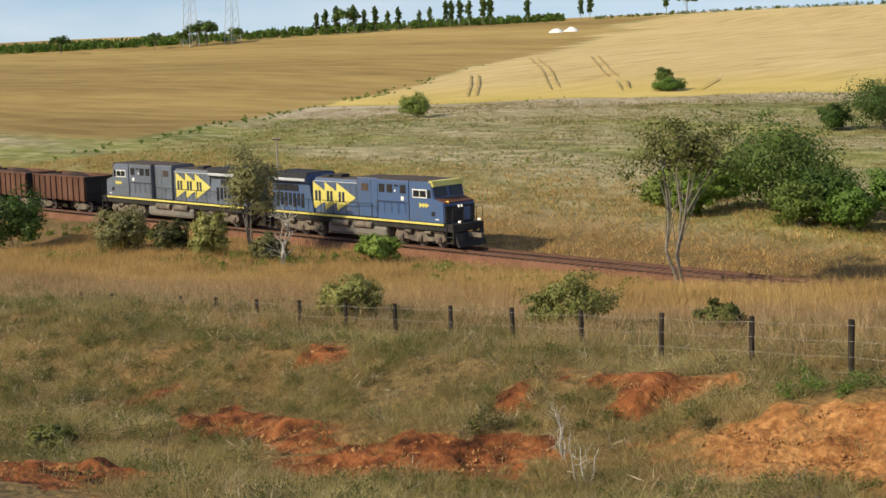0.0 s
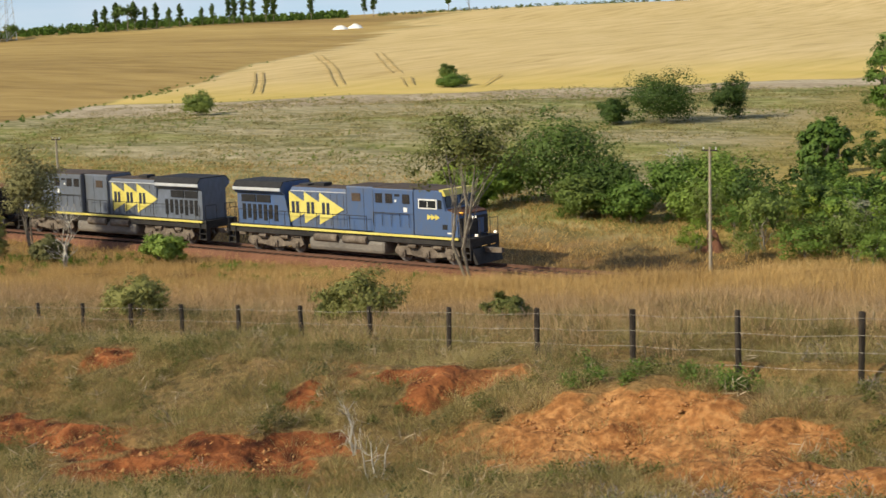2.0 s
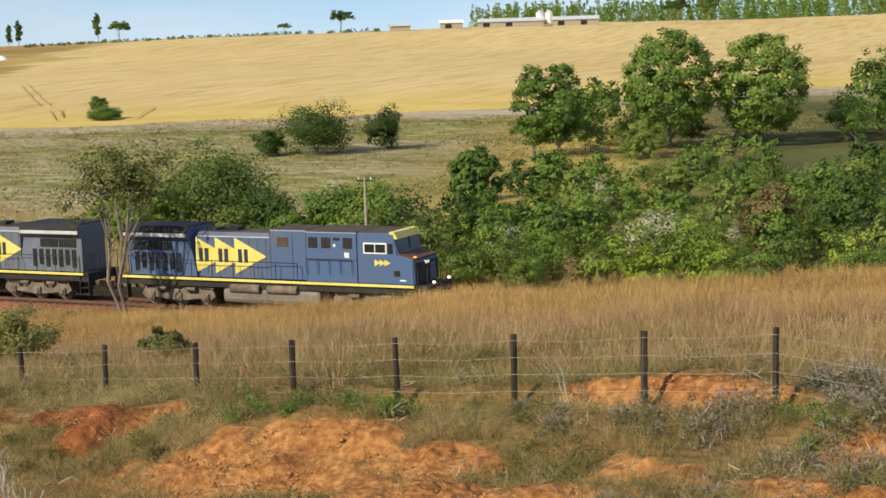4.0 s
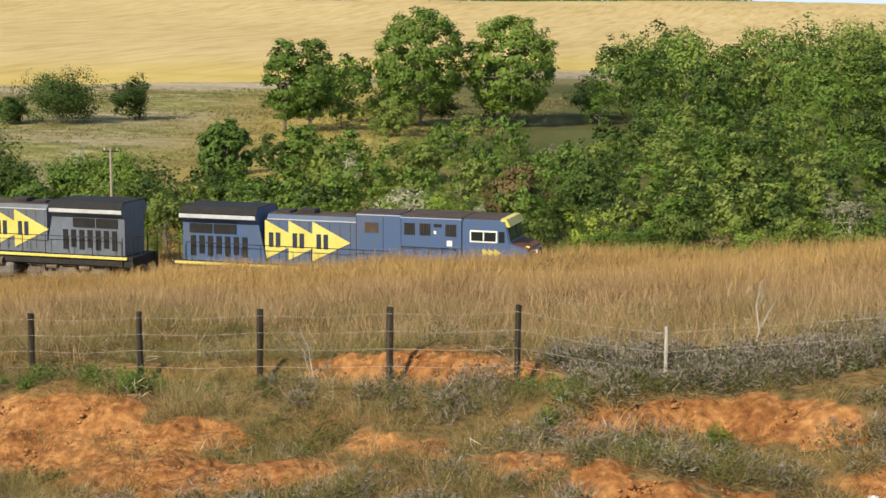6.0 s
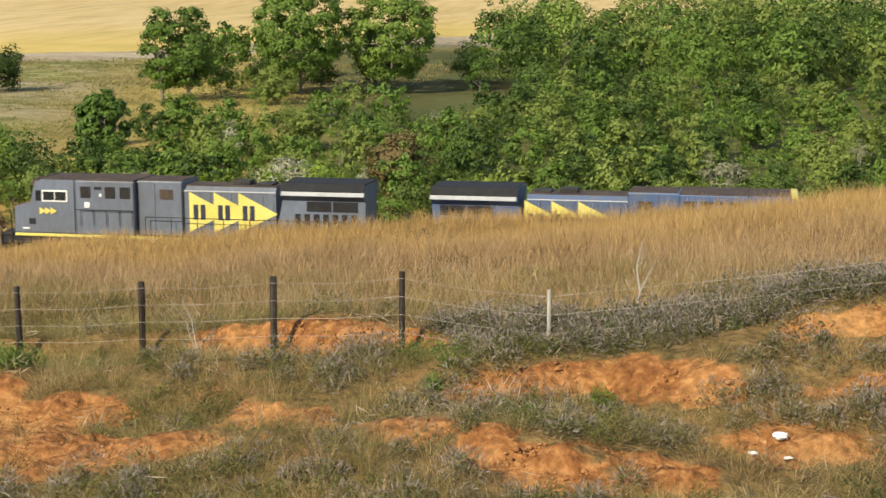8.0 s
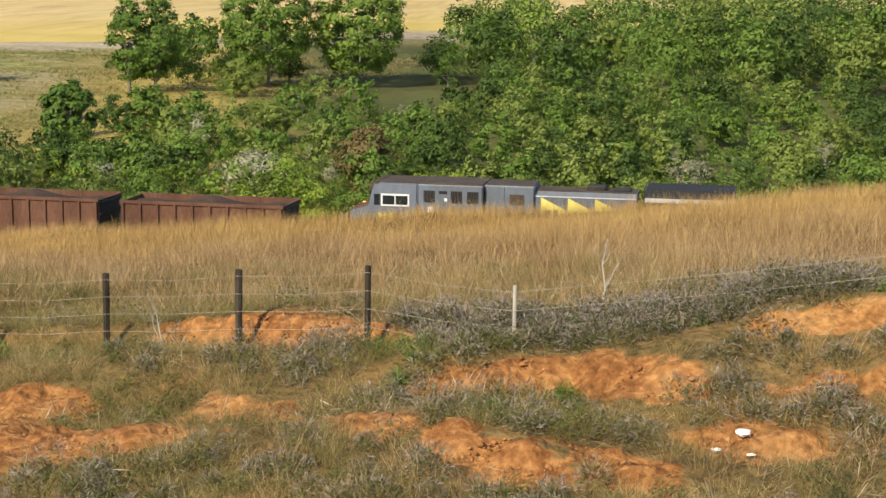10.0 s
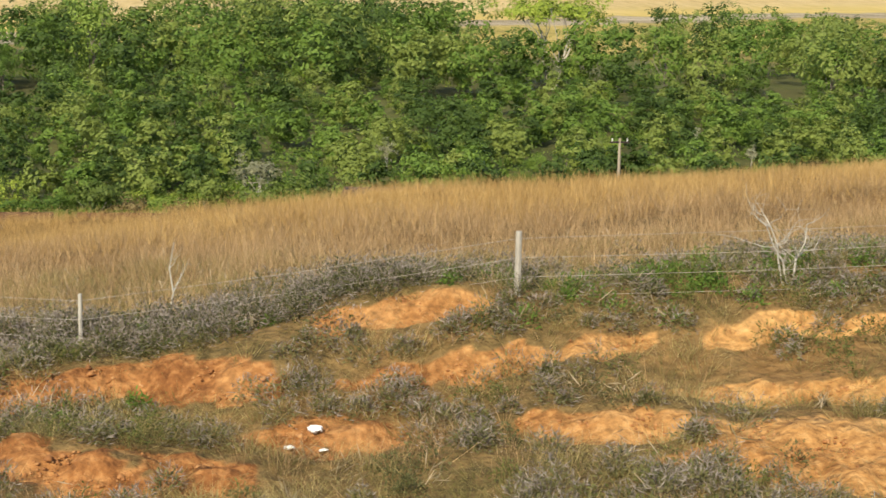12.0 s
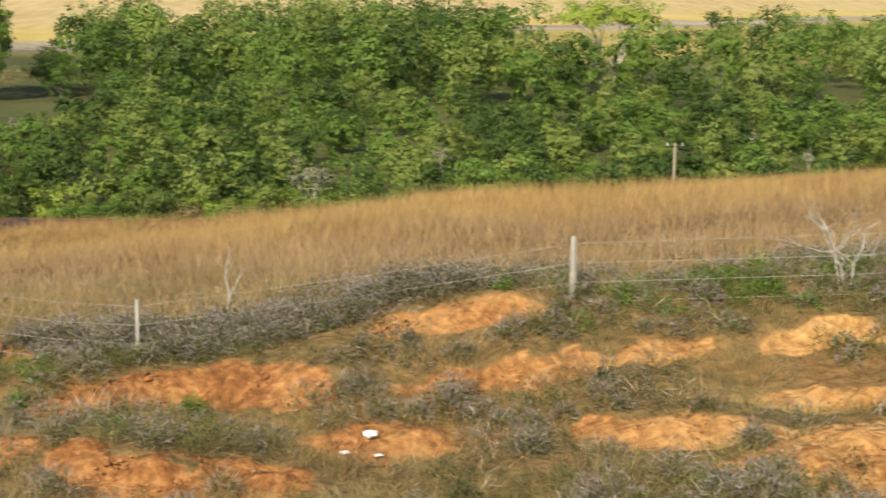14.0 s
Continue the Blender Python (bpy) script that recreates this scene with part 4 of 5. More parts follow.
        rod(bm, (xs[0] + o, s * 1.46, 2.72), (xs[-1] + o, s * 1.46, 2.72), 0.022, sides=6)
        part("walkway_handrail", bm, M_BLACK, L)
        bm = bmesh.new()
        for k in range(5):
            rod(bm, (13.3 + k * 0.7 + o, s * 1.58, 2.2), (13.3 + k * 0.7 + o, s * 1.58, 3.0), 0.018, sides=6)
        rod(bm, (13.3 + o, s * 1.58, 3.0), (16.1 + o, s * 1.58, 3.0), 0.018, sides=6)
        part("grab_rail", bm, M_BLACK, L)
        # three overlapping arrows with dark lettering bars, and the small emblem on the cab
        for k in range(3):
            b = 5.78 + 1.3 * k if forward > 0 else 10.45 - 1.3 * k
            pts = [(b + o, 1.95), (b + o, 4.0), (b + o + forward * 2.05, 2.98)]
            y = s * (0.99 + 0.004 * k)
            arrow = part("arrow_emblem", prism(bmesh.new(), pts, y - 0.012, y + 0.012), M_YELLOW, hood, "yellow arrow-shaped emblem")
            for d in (0.22, 0.6):
                xx = b + o + forward * d
                part("dark_bar", box(bmesh.new(), min(xx, xx + forward * 0.25), max(xx, xx + forward * 0.25), s * 1.012 - 0.008, s * 1.012 + 0.008, 2.6, 3.36), M_LETTER, arrow)
            b = 17.45 + 0.3 * k if forward > 0 else 18.35 - 0.3 * k
            pts = [(b + o, 2.72), (b + o, 3.08), (b + o + forward * 0.36, 2.9)]
            part("small_arrow", prism(bmesh.new(), pts, s * 1.512 - 0.008 - 0.002 * k, s * 1.512 + 0.008 + 0.002 * k), M_YELLOW, cabp)
    bx("nose_front", 19.76, 19.84, -1.42, 1.42, 1.8, 2.9, M_BLACK, 0.02, cabp, "black front of the nose")
    bx("nose_door", 19.82, 19.87, 0.35, 0.95, 1.85, 2.75, M_BLUE, 0.01, cabp)
    # below the deck
    tank = bx("fuel_tank", 7.7, 14.0, -1.42, 1.42, 0.36, 1.22, M_TANK, 0.24, lab="dusty grey fuel tank")
    for s in (-1, 1):
        for x in (8.3, 10.7):
            part("air_reservoir", rod(bmesh.new(), (x + o, s * 1.38, 1.2), (x + 1.9 + o, s * 1.38, 1.2), 0.25, sides=14), M_DIRT, tank, "dusty air reservoir")
    for x in (4.6, 17.1):
        loco_bogie(L, x + o)
    bm = prism(bmesh.new(), [(20.4 + o, 1.1), (20.6 + o, 1.1), (21.0 + o, 0.2), (20.8 + o, 0.16)], -1.3, 1.3)
    part("plough", bm, M_BLACK, L)
    for x0, x1 in ((0.0, 0.9), (20.6, 21.9)):
        bx("coupler", x0, x1, -0.14, 0.14, 0.8, 1.1, M_DIRT, 0.03)
    bx("bell_lamp", 19.5, 19.7, -1.1, -0.9, 3.05, 3.22, M_AMBER, 0.03, cabp, "amber marker lamp")
    return L


def ore_wagon(label):
    W = thing("ore_wagon", label, "wagon", "ore wagons behind the locomotives")
    h = 4.2
    bm = bmesh.new()
    box(bm, -h, h, -1.45, 1.45, 1.0, 1.12)
    for s in (-1, 1):
        box(bm, -h, h, s * 1.45 - 0.03, s * 1.45 + 0.03, 1.12, 3.12)
        box(bm, s * h - 0.03, s * h + 0.03, -1.42, 1.42, 1.12, 3.12)
    part("body", bm, M_RUST, W)
    for s in (-1, 1):
        bm = box(bmesh.new(), -h - 0.06, h + 0.06, s * 1.5 - 0.06, s * 1.5 + 0.06, 3.02, 3.18, 0.01)
        part("top_rail", bm, M_RUST, W)
        for k in range(10):
            x = -h + 0.1 + k * (2 * h - 0.2) / 9
            part("rib", prism(bmesh.new(), [(x - 0.06, 1.0), (x + 0.06, 1.0), (x + 0.06, 3.05), (x - 0.06, 3.05)], min(s * 1.47, s * 1.58), max(s * 1.47, s * 1.58)), M_RUST, W)
        for k in range(4):
            part("end_rib", box(bmesh.new(), min(s * (h + 0.02), s * (h + 0.12)), max(s * (h + 0.02), s * (h + 0.12)), -1.4, 1.4, 1.25 + k * 0.55, 1.35 + k * 0.55), M_BLACK, W)
        part("end_plate", box(bmesh.new(), min(s * (h + 0.031), s * (h + 0.04)), max(s * (h + 0.031), s * (h + 0.04)), -1.42, 1.42, 1.05, 3.1), M_BLACK, W)
    # heaped ore
    n, m = 26, 9
    v, f = [], []
    for i in range(n):
        for j in range(m):
            x, y = -h + 0.05 + i * (2 * h - 0.1) / (n - 1), -1.4 + j * 2.8 / (m - 1)
            heap = 0.5 * max(0, 1 - (y / 1.4) ** 2) * (0.55 + 0.45 * math.cos(x * 2 * math.pi / 4.2)) * max(0.0, 1 - abs(x / h) ** 6)
            v.append((x, y, 2.85 + heap + 0.04 * noise.noise((x * 3, y * 3, 0))))
    f = [(i * m + j, (i + 1) * m + j, (i + 1) * m + j + 1, i * m + j + 1) for i in range(n - 1) for j in range(m - 1)]
    mesh_object("ore_load", v, f, M_ORE, W, "heaped dark iron ore", True)
    part("underframe", box(bmesh.new(), -h - 0.42, h + 0.42, -0.35, 0.35, 0.72, 1.02, 0.02), M_BLACK, W)
    for s in (-1, 1):
        x = s * 2.9
        bm = bmesh.new()
        for q in (-1, 1):
            prism(bm, [(x - 1.15, 0.5), (x - 0.9, 0.68), (x - 0.4, 0.82), (x + 0.4, 0.82), (x + 0.9, 0.68), (x + 1.15, 0.5), (x + 0.9, 0.36), (x + 0.35, 0.22), (x - 0.35, 0.22), (x - 0.9, 0.36)], q * 1.02 - 0.07, q * 1.02 + 0.07)
            for d in (-0.88, 0.88):
                rod(bm, (x + d, q * 1.05, 0.46), (x + d, q * 1.18, 0.46), 0.13, sides=10)
        box(bm, x - 0.2, x + 0.2, -1.0, 1.0, 0.4, 0.75)
        b = part("bogie", bm, M_DIRT, W)
        for d in (-0.88, 0.88):
            wheelset(b, x + d, 0.46, 0.46, 0.82)
        part("coupler", box(bmesh.new(), min(s * h, s * (h + 0.6)), max(s * h, s * (h + 0.6)), -0.12, 0.12, 0.78, 1.02, 0.02), M_DIRT, W)
    return W


LEAD = locomotive("blue diesel locomotive with yellow arrows leading the ore train", M_BLUE, 1, M_LAMP, "lit lamp")
SECOND = locomotive("faded grey-blue diesel locomotive coupled back to back behind the leader", M_BLUE_DULL, -1, M_GLASS, "unlit lamp")
WAGONS = [ore_wagon("rust-brown ribbed ore wagon heaped with iron ore") for _ in range(8)]


def motions():
    """The train rolls along the line at an even pace; its wheels turn with it."""
    course = ((0, -94.6), (3, -66.1), (5.5, -41.6), (8.2, -15.3), (11, 12.0), (14, 41.2))
    walk(LEAD, [(t, pose(u + 11.15, TRACK_Y, 0)) for t, u in course])
    walk(SECOND, [(t, pose(u - 12.0, TRACK_Y, 0, 0, 0, 180)) for t, u in course])
    for k, w in enumerate(WAGONS):
        walk(w, [(t, pose(u - 23.4 - 4.82 - 9.64 * k, TRACK_Y, 0)) for t, u in course])
    steps = [i / 15 for i in range(211)]
    for w, r, x, z in SPINNING:
        back = -1 if w.parent.parent == SECOND else 1
        turn = [back * math.degrees(np.interp(t, [c[0] for c in course], [c[1] for c in course]) / r) for t in steps]
        walk(w, [(t, Matrix.Translation((x, 0, z)) @ Euler((0, radians(a), 0)).to_matrix().to_4x4()) for t, a in zip(steps, turn)])



# ---- fence ----
def fence_point(s):
    """The point s metres along the boundary fence."""
    a = radians(7.0)
    return 24.0 * math.sin(a) + s * math.cos(a), 24.0 * math.cos(a) - s * math.sin(a)


def build_fence():
    f = thing("wire_fence", "barbed wire fence on weathered dark wooden posts", "fence")
    rnd = random.Random(3)
    line = []
    posts = [-8.8, -11.1, -13.59, -16.08, -18.48, -20.91, -23.39, -25.87, -28.25, -30.6, -32.95, -35.2, -37.5, -39.8, -42.2, -44.4, -46.9, -49.3, -51.7]
    for s in posts:
        x, y = fence_point(s)
        top, z = 10.3 + 0.0925 * s, float(height(x, y))
        bm = bmesh.new()
        q = rnd.uniform(0.052, 0.062)
        prev = Vector((x, y, z - 0.35))
        for k in range(1, 4):
            nxt = Vector((x + rnd.uniform(-0.012, 0.012), y, z - 0.35 + (top - z + 0.35) * k / 3))
            rod(bm, prev, nxt, q * rnd.uniform(0.95, 1.1), q * rnd.uniform(0.9, 1.0), 7)
            prev = nxt
        part("post", bm, M_WOOD, f)
        line.append((x, y, top))
    line.reverse()
    for s, top, r, mat, lab in ((-6.32, 9.33, 0.036, M_WOOD_PALE, "short grey leaning stake"), (0.42, 10.46, 0.055, M_WOOD_PALE, "pale bleached wooden post"), (8.5, 10.95, 0.055, M_WOOD_PALE, ""), (15.5, 11.4, 0.055, M_WOOD, "")):
        x, y = fence_point(s)
        part("post", rod(bmesh.new(), (x, y, float(height(x, y)) - 0.3), (x, y, top), r, r * 0.9, 7), mat, f, lab)
        line.append((x, y, top))
    for k in range(4):
        bm = bmesh.new()
        for p, q in zip(line, line[1:]):
            a, b = Vector(p) - Vector((0, 0.06, 0.1 + 0.3 * k)), Vector(q) - Vector((0, 0.06, 0.1 + 0.3 * k))
            sag = a.lerp(b, 0.5) - Vector((0, 0, 0.02 + 0.03 * rnd.random()))
            rod(bm, a, sag, 0.003, sides=4)
            rod(bm, sag, b, 0.003, sides=4)
        part("wire", bm, M_WIRE, f)
    return f


build_fence()



# ---- poles along the line ----
def build_pole(x, y, tall):
    p = thing("utility_pole", "slender grey concrete pole with a short crossarm", "pole", "poles along the line")
    part("shaft", rod(bmesh.new(), (0, 0, -0.6), (0, 0, tall), 0.11, 0.07, 10), M_CONCRETE, p)
    part("crossarm", box(bmesh.new(), -0.5, 0.5, -0.05, 0.05, tall - 0.25, tall - 0.15, 0.01), M_WOOD, p)
    for k in (-0.4, 0.4):
        part("insulator", rod(bmesh.new(), (k, 0, tall - 0.15), (k, 0, tall + 0.02), 0.035, 0.02, 8), M_WHITE, p)
    p.location = (x, y, float(height(x, y)))
    return p


for px, py, ph in ((-102.0, 82.7, 6.8), (-43.6, 82.9, 7.3), (16.9, 82.7, 7.2), (37.5, 83.5, 5.9)):
    build_pole(px, py, ph)


# ---- single trees and bushes ----
def leafless(name, label, x, y, tall, spread, mat, seed, r=0.05, boughs=9, stems=2):
    """A bare tree: forking stems and fine twigs."""
    rnd = np.random.default_rng(seed)
    t = thing(name, label, "tree")
    tw = bmesh.new()
    for s in range(stems):
        bm = bmesh.new()
        a = rnd.uniform(0, 6.28)
        pts = limb_mesh(bm, rnd, (0.05 * s, 0, -0.2), (spread * 0.3 * math.cos(a), spread * 0.3 * math.sin(a), tall * 0.8), r, r * 0.35, 0.06)
        part("stem", bm, mat, t)
        for k in range(boughs):
            b = rnd.uniform(0, 6.28)
            p = pts[rnd.integers(1, len(pts))]
            q = p + Vector((math.cos(b) * spread * 0.5 * rnd.uniform(0.4, 1), math.sin(b) * spread * 0.5 * rnd.uniform(0.4, 1), tall * rnd.uniform(0.1, 0.35)))
            bp = limb_mesh(tw, rnd, p, q, r * 0.35, r * 0.12, 0.12, 3, 5)
            for j in range(3):
                limb_mesh(tw, rnd, bp[rnd.integers(1, 4)], q + Vector(rnd.normal(0, spread * 0.14, 3)), r * 0.14, r * 0.06, 0.1, 2, 4)
    part("twig_tangle", tw, mat, t)
    t.location = (x, y, float(height(x, y)))
    return t


tree("savanna_tree", "slender multi-stemmed tree with sparse flat olive crown", 31, 11, (4.0, 3.6, 3.2), 7.9, 100, 66, 0.11, M_LEAF_DUSTY, M_BARK, 0.1, 3, limbs=27, hollow=0.15, clump_r=0.18, flat=0.3, low=0.7).location = (-53.6, 72.8, float(height(-53.6, 72.8)))
tree("savanna_tree", "tall ragged bush-like tree beside the line", 32, 7, (2.1, 2.1, 3.3), 4.2, 100, 60, 0.12, M_LEAF_BANK, M_BARK, 0.08, 3, limbs=9, hollow=0.3).location = (-88.7, 69.4, float(height(-88.7, 69.4)))
leafless("dead_tree", "small bare grey dead tree by the line", -81.4, 66.0, 3.6, 2.0, M_BARK_PALE, 41, 0.08, 7, 3)
t = tree("pale_tree", "thin white-stemmed tree with sparse silvery crown", 42, 4.6, (1.7, 1.6, 1.5), 3.1, 30, 40, 0.1, M_LEAF_GREY, M_BARK_PALE, 0.075, 2, "tree", 10, 0.3, 0.26)
t.location = (-2.6, 97.0, float(height(-2.6, 97.0)))
leafless("dead_tree", "thin pale bare tree on the pasture", -57.2, 105.0, 3.4, 3.0, M_BARK_PALE, 43, 0.07, 9, 2)
leafless("bare_sapling", "thin pale bare sapling at the fence", -2.1, 25.6, 1.75, 0.5, M_BARK_PALE, 44, 0.022, 3, 1)
leafless("bare_sapling", "forked pale sapling with few leaves", 7.5, 23.6, 1.15, 1.3, M_BARK_PALE, 45, 0.022, 6, 3)
leafless("dry_twig_bush", "bleached dry twigs on red earth", -17.9, 20.6, 0.85, 0.7, M_BARK_PALE, 46, 0.022, 4, 3)
leafless("dry_twig_bush", "bleached dry twigs on red earth", -16.4, 19.4, 0.75, 0.9, M_BARK_PALE, 47, 0.02, 4, 3)
leafless("dry_twig_bush", "grey dead branches by the fence", -9.3, 24.9, 0.8, 0.9, M_BARK_PALE, 48, 0.016, 5, 2)
leafless("dead_tree", "crooked grey snag before the wood", 8.5, 90.0, 4.4, 1.2, M_BARK_PALE, 49, 0.09, 2, 1)

BUSHES = (  # x, y, height, width, leaf, seed, label
    (-26.8, 31.5, 1.9, 2.9, M_LEAF_DUSTY, 51, "rounded olive bush with grey stems in dry grass"),
    (-33.6, 29.8, 1.6, 2.2, M_LEAF_DUSTY, 52, "straggling olive shrub beside the fence"),
    (-77.1, 70.6, 2.1, 3.6, M_LEAF, 53, "dense bright green bush beside the track"),
    (-112.0, 64.0, 5.4, 6.4, M_LEAF_DARK, 54, "dark green spreading bush below the line"),
    (-100.0, 66.0, 3.8, 5.2, M_LEAF_BANK, 55, "dusty olive bush below the line"),
    (-89.5, 66.0, 3.4, 3.4, M_LEAF_DUSTY, 56, "dusty shrub below the line"),
    (-94.5, 66.5, 2.6, 3.4, M_LEAF_BANK, 57, "low dusty shrub below the line"),
    (-84.0, 67.0, 2.0, 3.0, M_LEAF_BANK, 58, "low dusty shrub below the line"),
    (-63.2, 97.0, 6.3, 8.2, M_LEAF_DARK, 59, "broad dark green thicket behind the line"),
    (-57.8, 95.0, 3.6, 4.6, M_LEAF_DARK, 60, "dark rounded bush behind the line"),
    (-54.5, 92.5, 3.0, 3.8, M_LEAF, 61, "green bush behind the line"),
    (-50.2, 93.5, 3.0, 3.6, M_LEAF, 62, "green bush behind the line"),
    (-67.5, 92.0, 2.6, 3.0, M_LEAF_LIGHT, 63, "light green bush behind the line"),
    (-72.0, 95.0, 2.2, 3.0, M_LEAF_OLIVE, 64, "olive bush behind the line"),
    (-73.0, 98.0, 2.6, 3.2, M_LEAF_LIGHT, 77, "light green bush behind the line"),
    (-58.8, 92.5, 2.8, 4.0, M_LEAF_OLIVE, 78, "olive bush behind the line"),
    (-54.0, 97.5, 3.8, 4.4, M_LEAF, 79, "green leafy bush behind the line"),
    (-51.0, 98.5, 4.2, 4.6, M_LEAF, 80, "green leafy bush behind the line"),
    (-66.8, 95.5, 4.0, 4.4, M_LEAF, 96, "green leafy bush behind the line"),
    (-27.2, 16.0, 0.6, 1.2, M_LEAF_DUSTY, 97, "small dark shrub on the bank"),
    (-156.0, 151.0, 3.0, 4.2, M_LEAF_OLIVE, 65, "wind-bent shrub on the pasture"),
    (-160.0, 213.0, 2.1, 5.6, M_LEAF, 66, "green shrub at the edge of the crop"),
    (-86.6, 154.0, 5.4, 8.4, M_LEAF_THICK, 67, "dense green thicket on the pasture"),
    (-81.6, 160.0, 4.6, 4.2, M_LEAF_THICK, 68, "round green bush on the pasture"),
    (-91.8, 152.0, 2.8, 3.6, M_LEAF_THICK, 69, "small green bush on the pasture"),
    (-29.5, 95.0, 3.2, 4.0, M_LEAF_GREY, 70, "pale silvery shrub in blossom"),
    (40.3, 93.0, 4.9, 4.0, M_LEAF_GREY, 71, "pale silvery shrub behind the grass"),
    (-23.8, 101.0, 4.4, 4.0, M_LEAF_BROWN, 72, "brown withered bush at the wood's edge"),
    (-38.5, 92.0, 2.6, 2.6, M_LEAF_GREY, 73, "pale flowering shrub at the wood's edge"),
    (-170.0, 225.0, 2.6, 3.0, M_LEAF_OLIVE, 74, "thin shrub at the edge of the crop"),
    (-29.4, 33.2, 0.9, 1.3, M_LEAF_DUSTY, 75, "small grey-green shrub in dry grass"),
    (-23.2, 33.0, 1.0, 1.4, M_LEAF_DUSTY, 76, "small grey-green shrub in dry grass"),
)
for bx_, by_, bh, bw, bm_, bs, bl in BUSHES:
    near = by_ < 60
    if by_ > 80:
        bh, bw = bh * 1.15, bw * 1.2
    t = tree("bush", bl, bs, bh, (bw / 2 * 0.85, bw / 2 * 0.85, bh * (0.42 if near else 0.44)), bh * (0.42 if near else 0.47), 70 if near else int(34 + 14 * bw), 90 if near else 60, 0.05 if near else 0.13, bm_, M_BARK_PALE if near else M_BARK, 0.035, 4, "bush", 10, 0.45, 0.26, low=0.95)
    t.location = (bx_, by_, float(height(bx_, by_)))

BIG = (  # x, y, crown half width, height
    (-49.6, 165.0, 5.0, 13.2, M_LEAF, 81, "tall round leafy tree standing out of the wood"),
    (-40.8, 170.0, 4.8, 12.6, M_LEAF, 82, "tall broad leafy tree standing out of the wood"),
    (-60.2, 152.0, 2.0, 9.8, M_LEAF, 83, "slim twin-topped tree at the wood's edge"),
    (-57.6, 153.0, 2.2, 10.2, M_LEAF, 84, "slim twin-topped tree at the wood's edge"),
    (-51.5, 117.0, 0.95, 3.8, M_LEAF_DARK, 85, "small pointed dark tree"),
    (-46.5, 106.0, 1.9, 6.2, M_LEAF, 86, "upright green tree at the wood's edge"),
)
for bx_, by_, w, h, bm_, bs, bl in BIG:
    t = tree("tall_tree", bl, bs, h, (w, w, h * 0.43), h * 0.53, 300 if w > 4 else 90, 56, 0.19, bm_, M_BARK, 0.2, 1, "tree", 8, 0.84, 0.13 if w > 4 else 0.2, low=0.95, uneven=0.06)
    t.location = (bx_, by_, float(height(bx_, by_)))
t = tree("tall_tree", "wide-branching tree with pale forked trunk", 88, 11.5, (8.6, 7.0, 2.6), 9.0, 80, 70, 0.2, M_LEAF_LIGHT, M_BARK_PALE, 0.19, 3, "tree", 21, 0.3, 0.16, 0.3)
t.location = (30.5, 190.0, float(height(30.5, 190.0)))


# ---- on the skyline ----
def skyline_trees():
    slim = tree("eucalyptus", "slim tall eucalyptus on the skyline", 91, 9, (1.15, 1.15, 3.9), 5.4, 70, 26, 0.3, M_LEAF_DARK, M_BARK, 0.12, 1, "tree", 4, 0.25, 0.2, low=0.9, group="skyline trees")
    wide = tree("savanna_tree", "lone broad flat-topped tree on the skyline", 92, 8, (5.0, 5.0, 2.2), 6.0, 34, 40, 0.45, M_LEAF_DARK, M_BARK, 0.22, 1, "tree", 6, 0.4, 0.25, 0.3, group="skyline trees")
    rnd = random.Random(9)
    used = set()
    for kind, rows in ((slim, ((-458, 447, 0.6), (-455, 450, 0.8), (-451, 455, 1.0), (-449, 456, 1.0), (-447, 459, 1.05), (-444, 461, 1.0), (-440, 465, 1.15), (-438, 467, 1.1), (-427, 477, 1.0), (-411, 491, 0.9), (-408, 493, 1.05), (-385, 512, 1.15), (-486, 417, 0.9), (-484, 420, 1.0), (-481, 423, 1.1), (-476, 428, 1.1), (-473, 431, 0.9), (-470, 434, 1.0), (-467, 438, 0.8), (-464, 441, 0.9))),
                       (wide, ((-378, 517, 0.9), (-304, 563, 1.0), (-324, 552, 0.5), (-513, 383, 1.1), (-516, 380, 1.0), (-525, 366, 0.7), (-519, 375, 0.7), (-506, 392, 0.7), (-545, 336, 0.8), (-478, 426, 1.1), (-180, 610, 1.0), (-168, 612, 1.1)))):
        for x, y, s in rows:
            stand(kind, x, y, rnd.uniform(0, 360), s * (1.4 if kind == slim else 1.1), copy=kind in used)
            used.add(kind)


def far_woods(name, label, n, ends, depth, tall, wide, mat, seed, leaves=34, leaf=0.7):
    """A belt of far trees, each a ragged spire of leaves."""
    rnd = np.random.default_rng(seed)
    u = rnd.uniform(0, 1, n)
    (xa, ya), (xb, yb) = ends
    dx, dy = xb - xa, yb - ya
    ln = math.hypot(dx, dy)
    off = rnd.uniform(0, depth, n)
    x, y = xa + dx * u - dy / ln * off, ya + dy * u + dx / ln * off
    z = height(x, y)
    h = tall * rnd.uniform(0.7, 1.15, n)
    k = n * leaves
    f = rnd.uniform(0.02, 1, k)
    r = wide * (1.05 - f) * rnd.uniform(0.3, 1, k)
    a = rnd.uniform(0, 6.28, k)
    p = np.stack([np.repeat(x, leaves) + r * np.cos(a), np.repeat(y, leaves) + r * np.sin(a), np.repeat(z, leaves) + f * np.repeat(h, leaves)], -1)
    t = rnd.normal(0, 1, (k, 3))
    b = rnd.normal(0, 1, (k, 3))
    t, b = t / np.linalg.norm(t, axis=1)[:, None] * leaf, b / np.linalg.norm(b, axis=1)[:, None] * leaf
    v = np.stack([p - t, p + b, p + t], 1).reshape(-1, 3)
    return stuff_mesh(name, v, np.arange(k * 3).reshape(-1, 3), mat, label, "far woods")


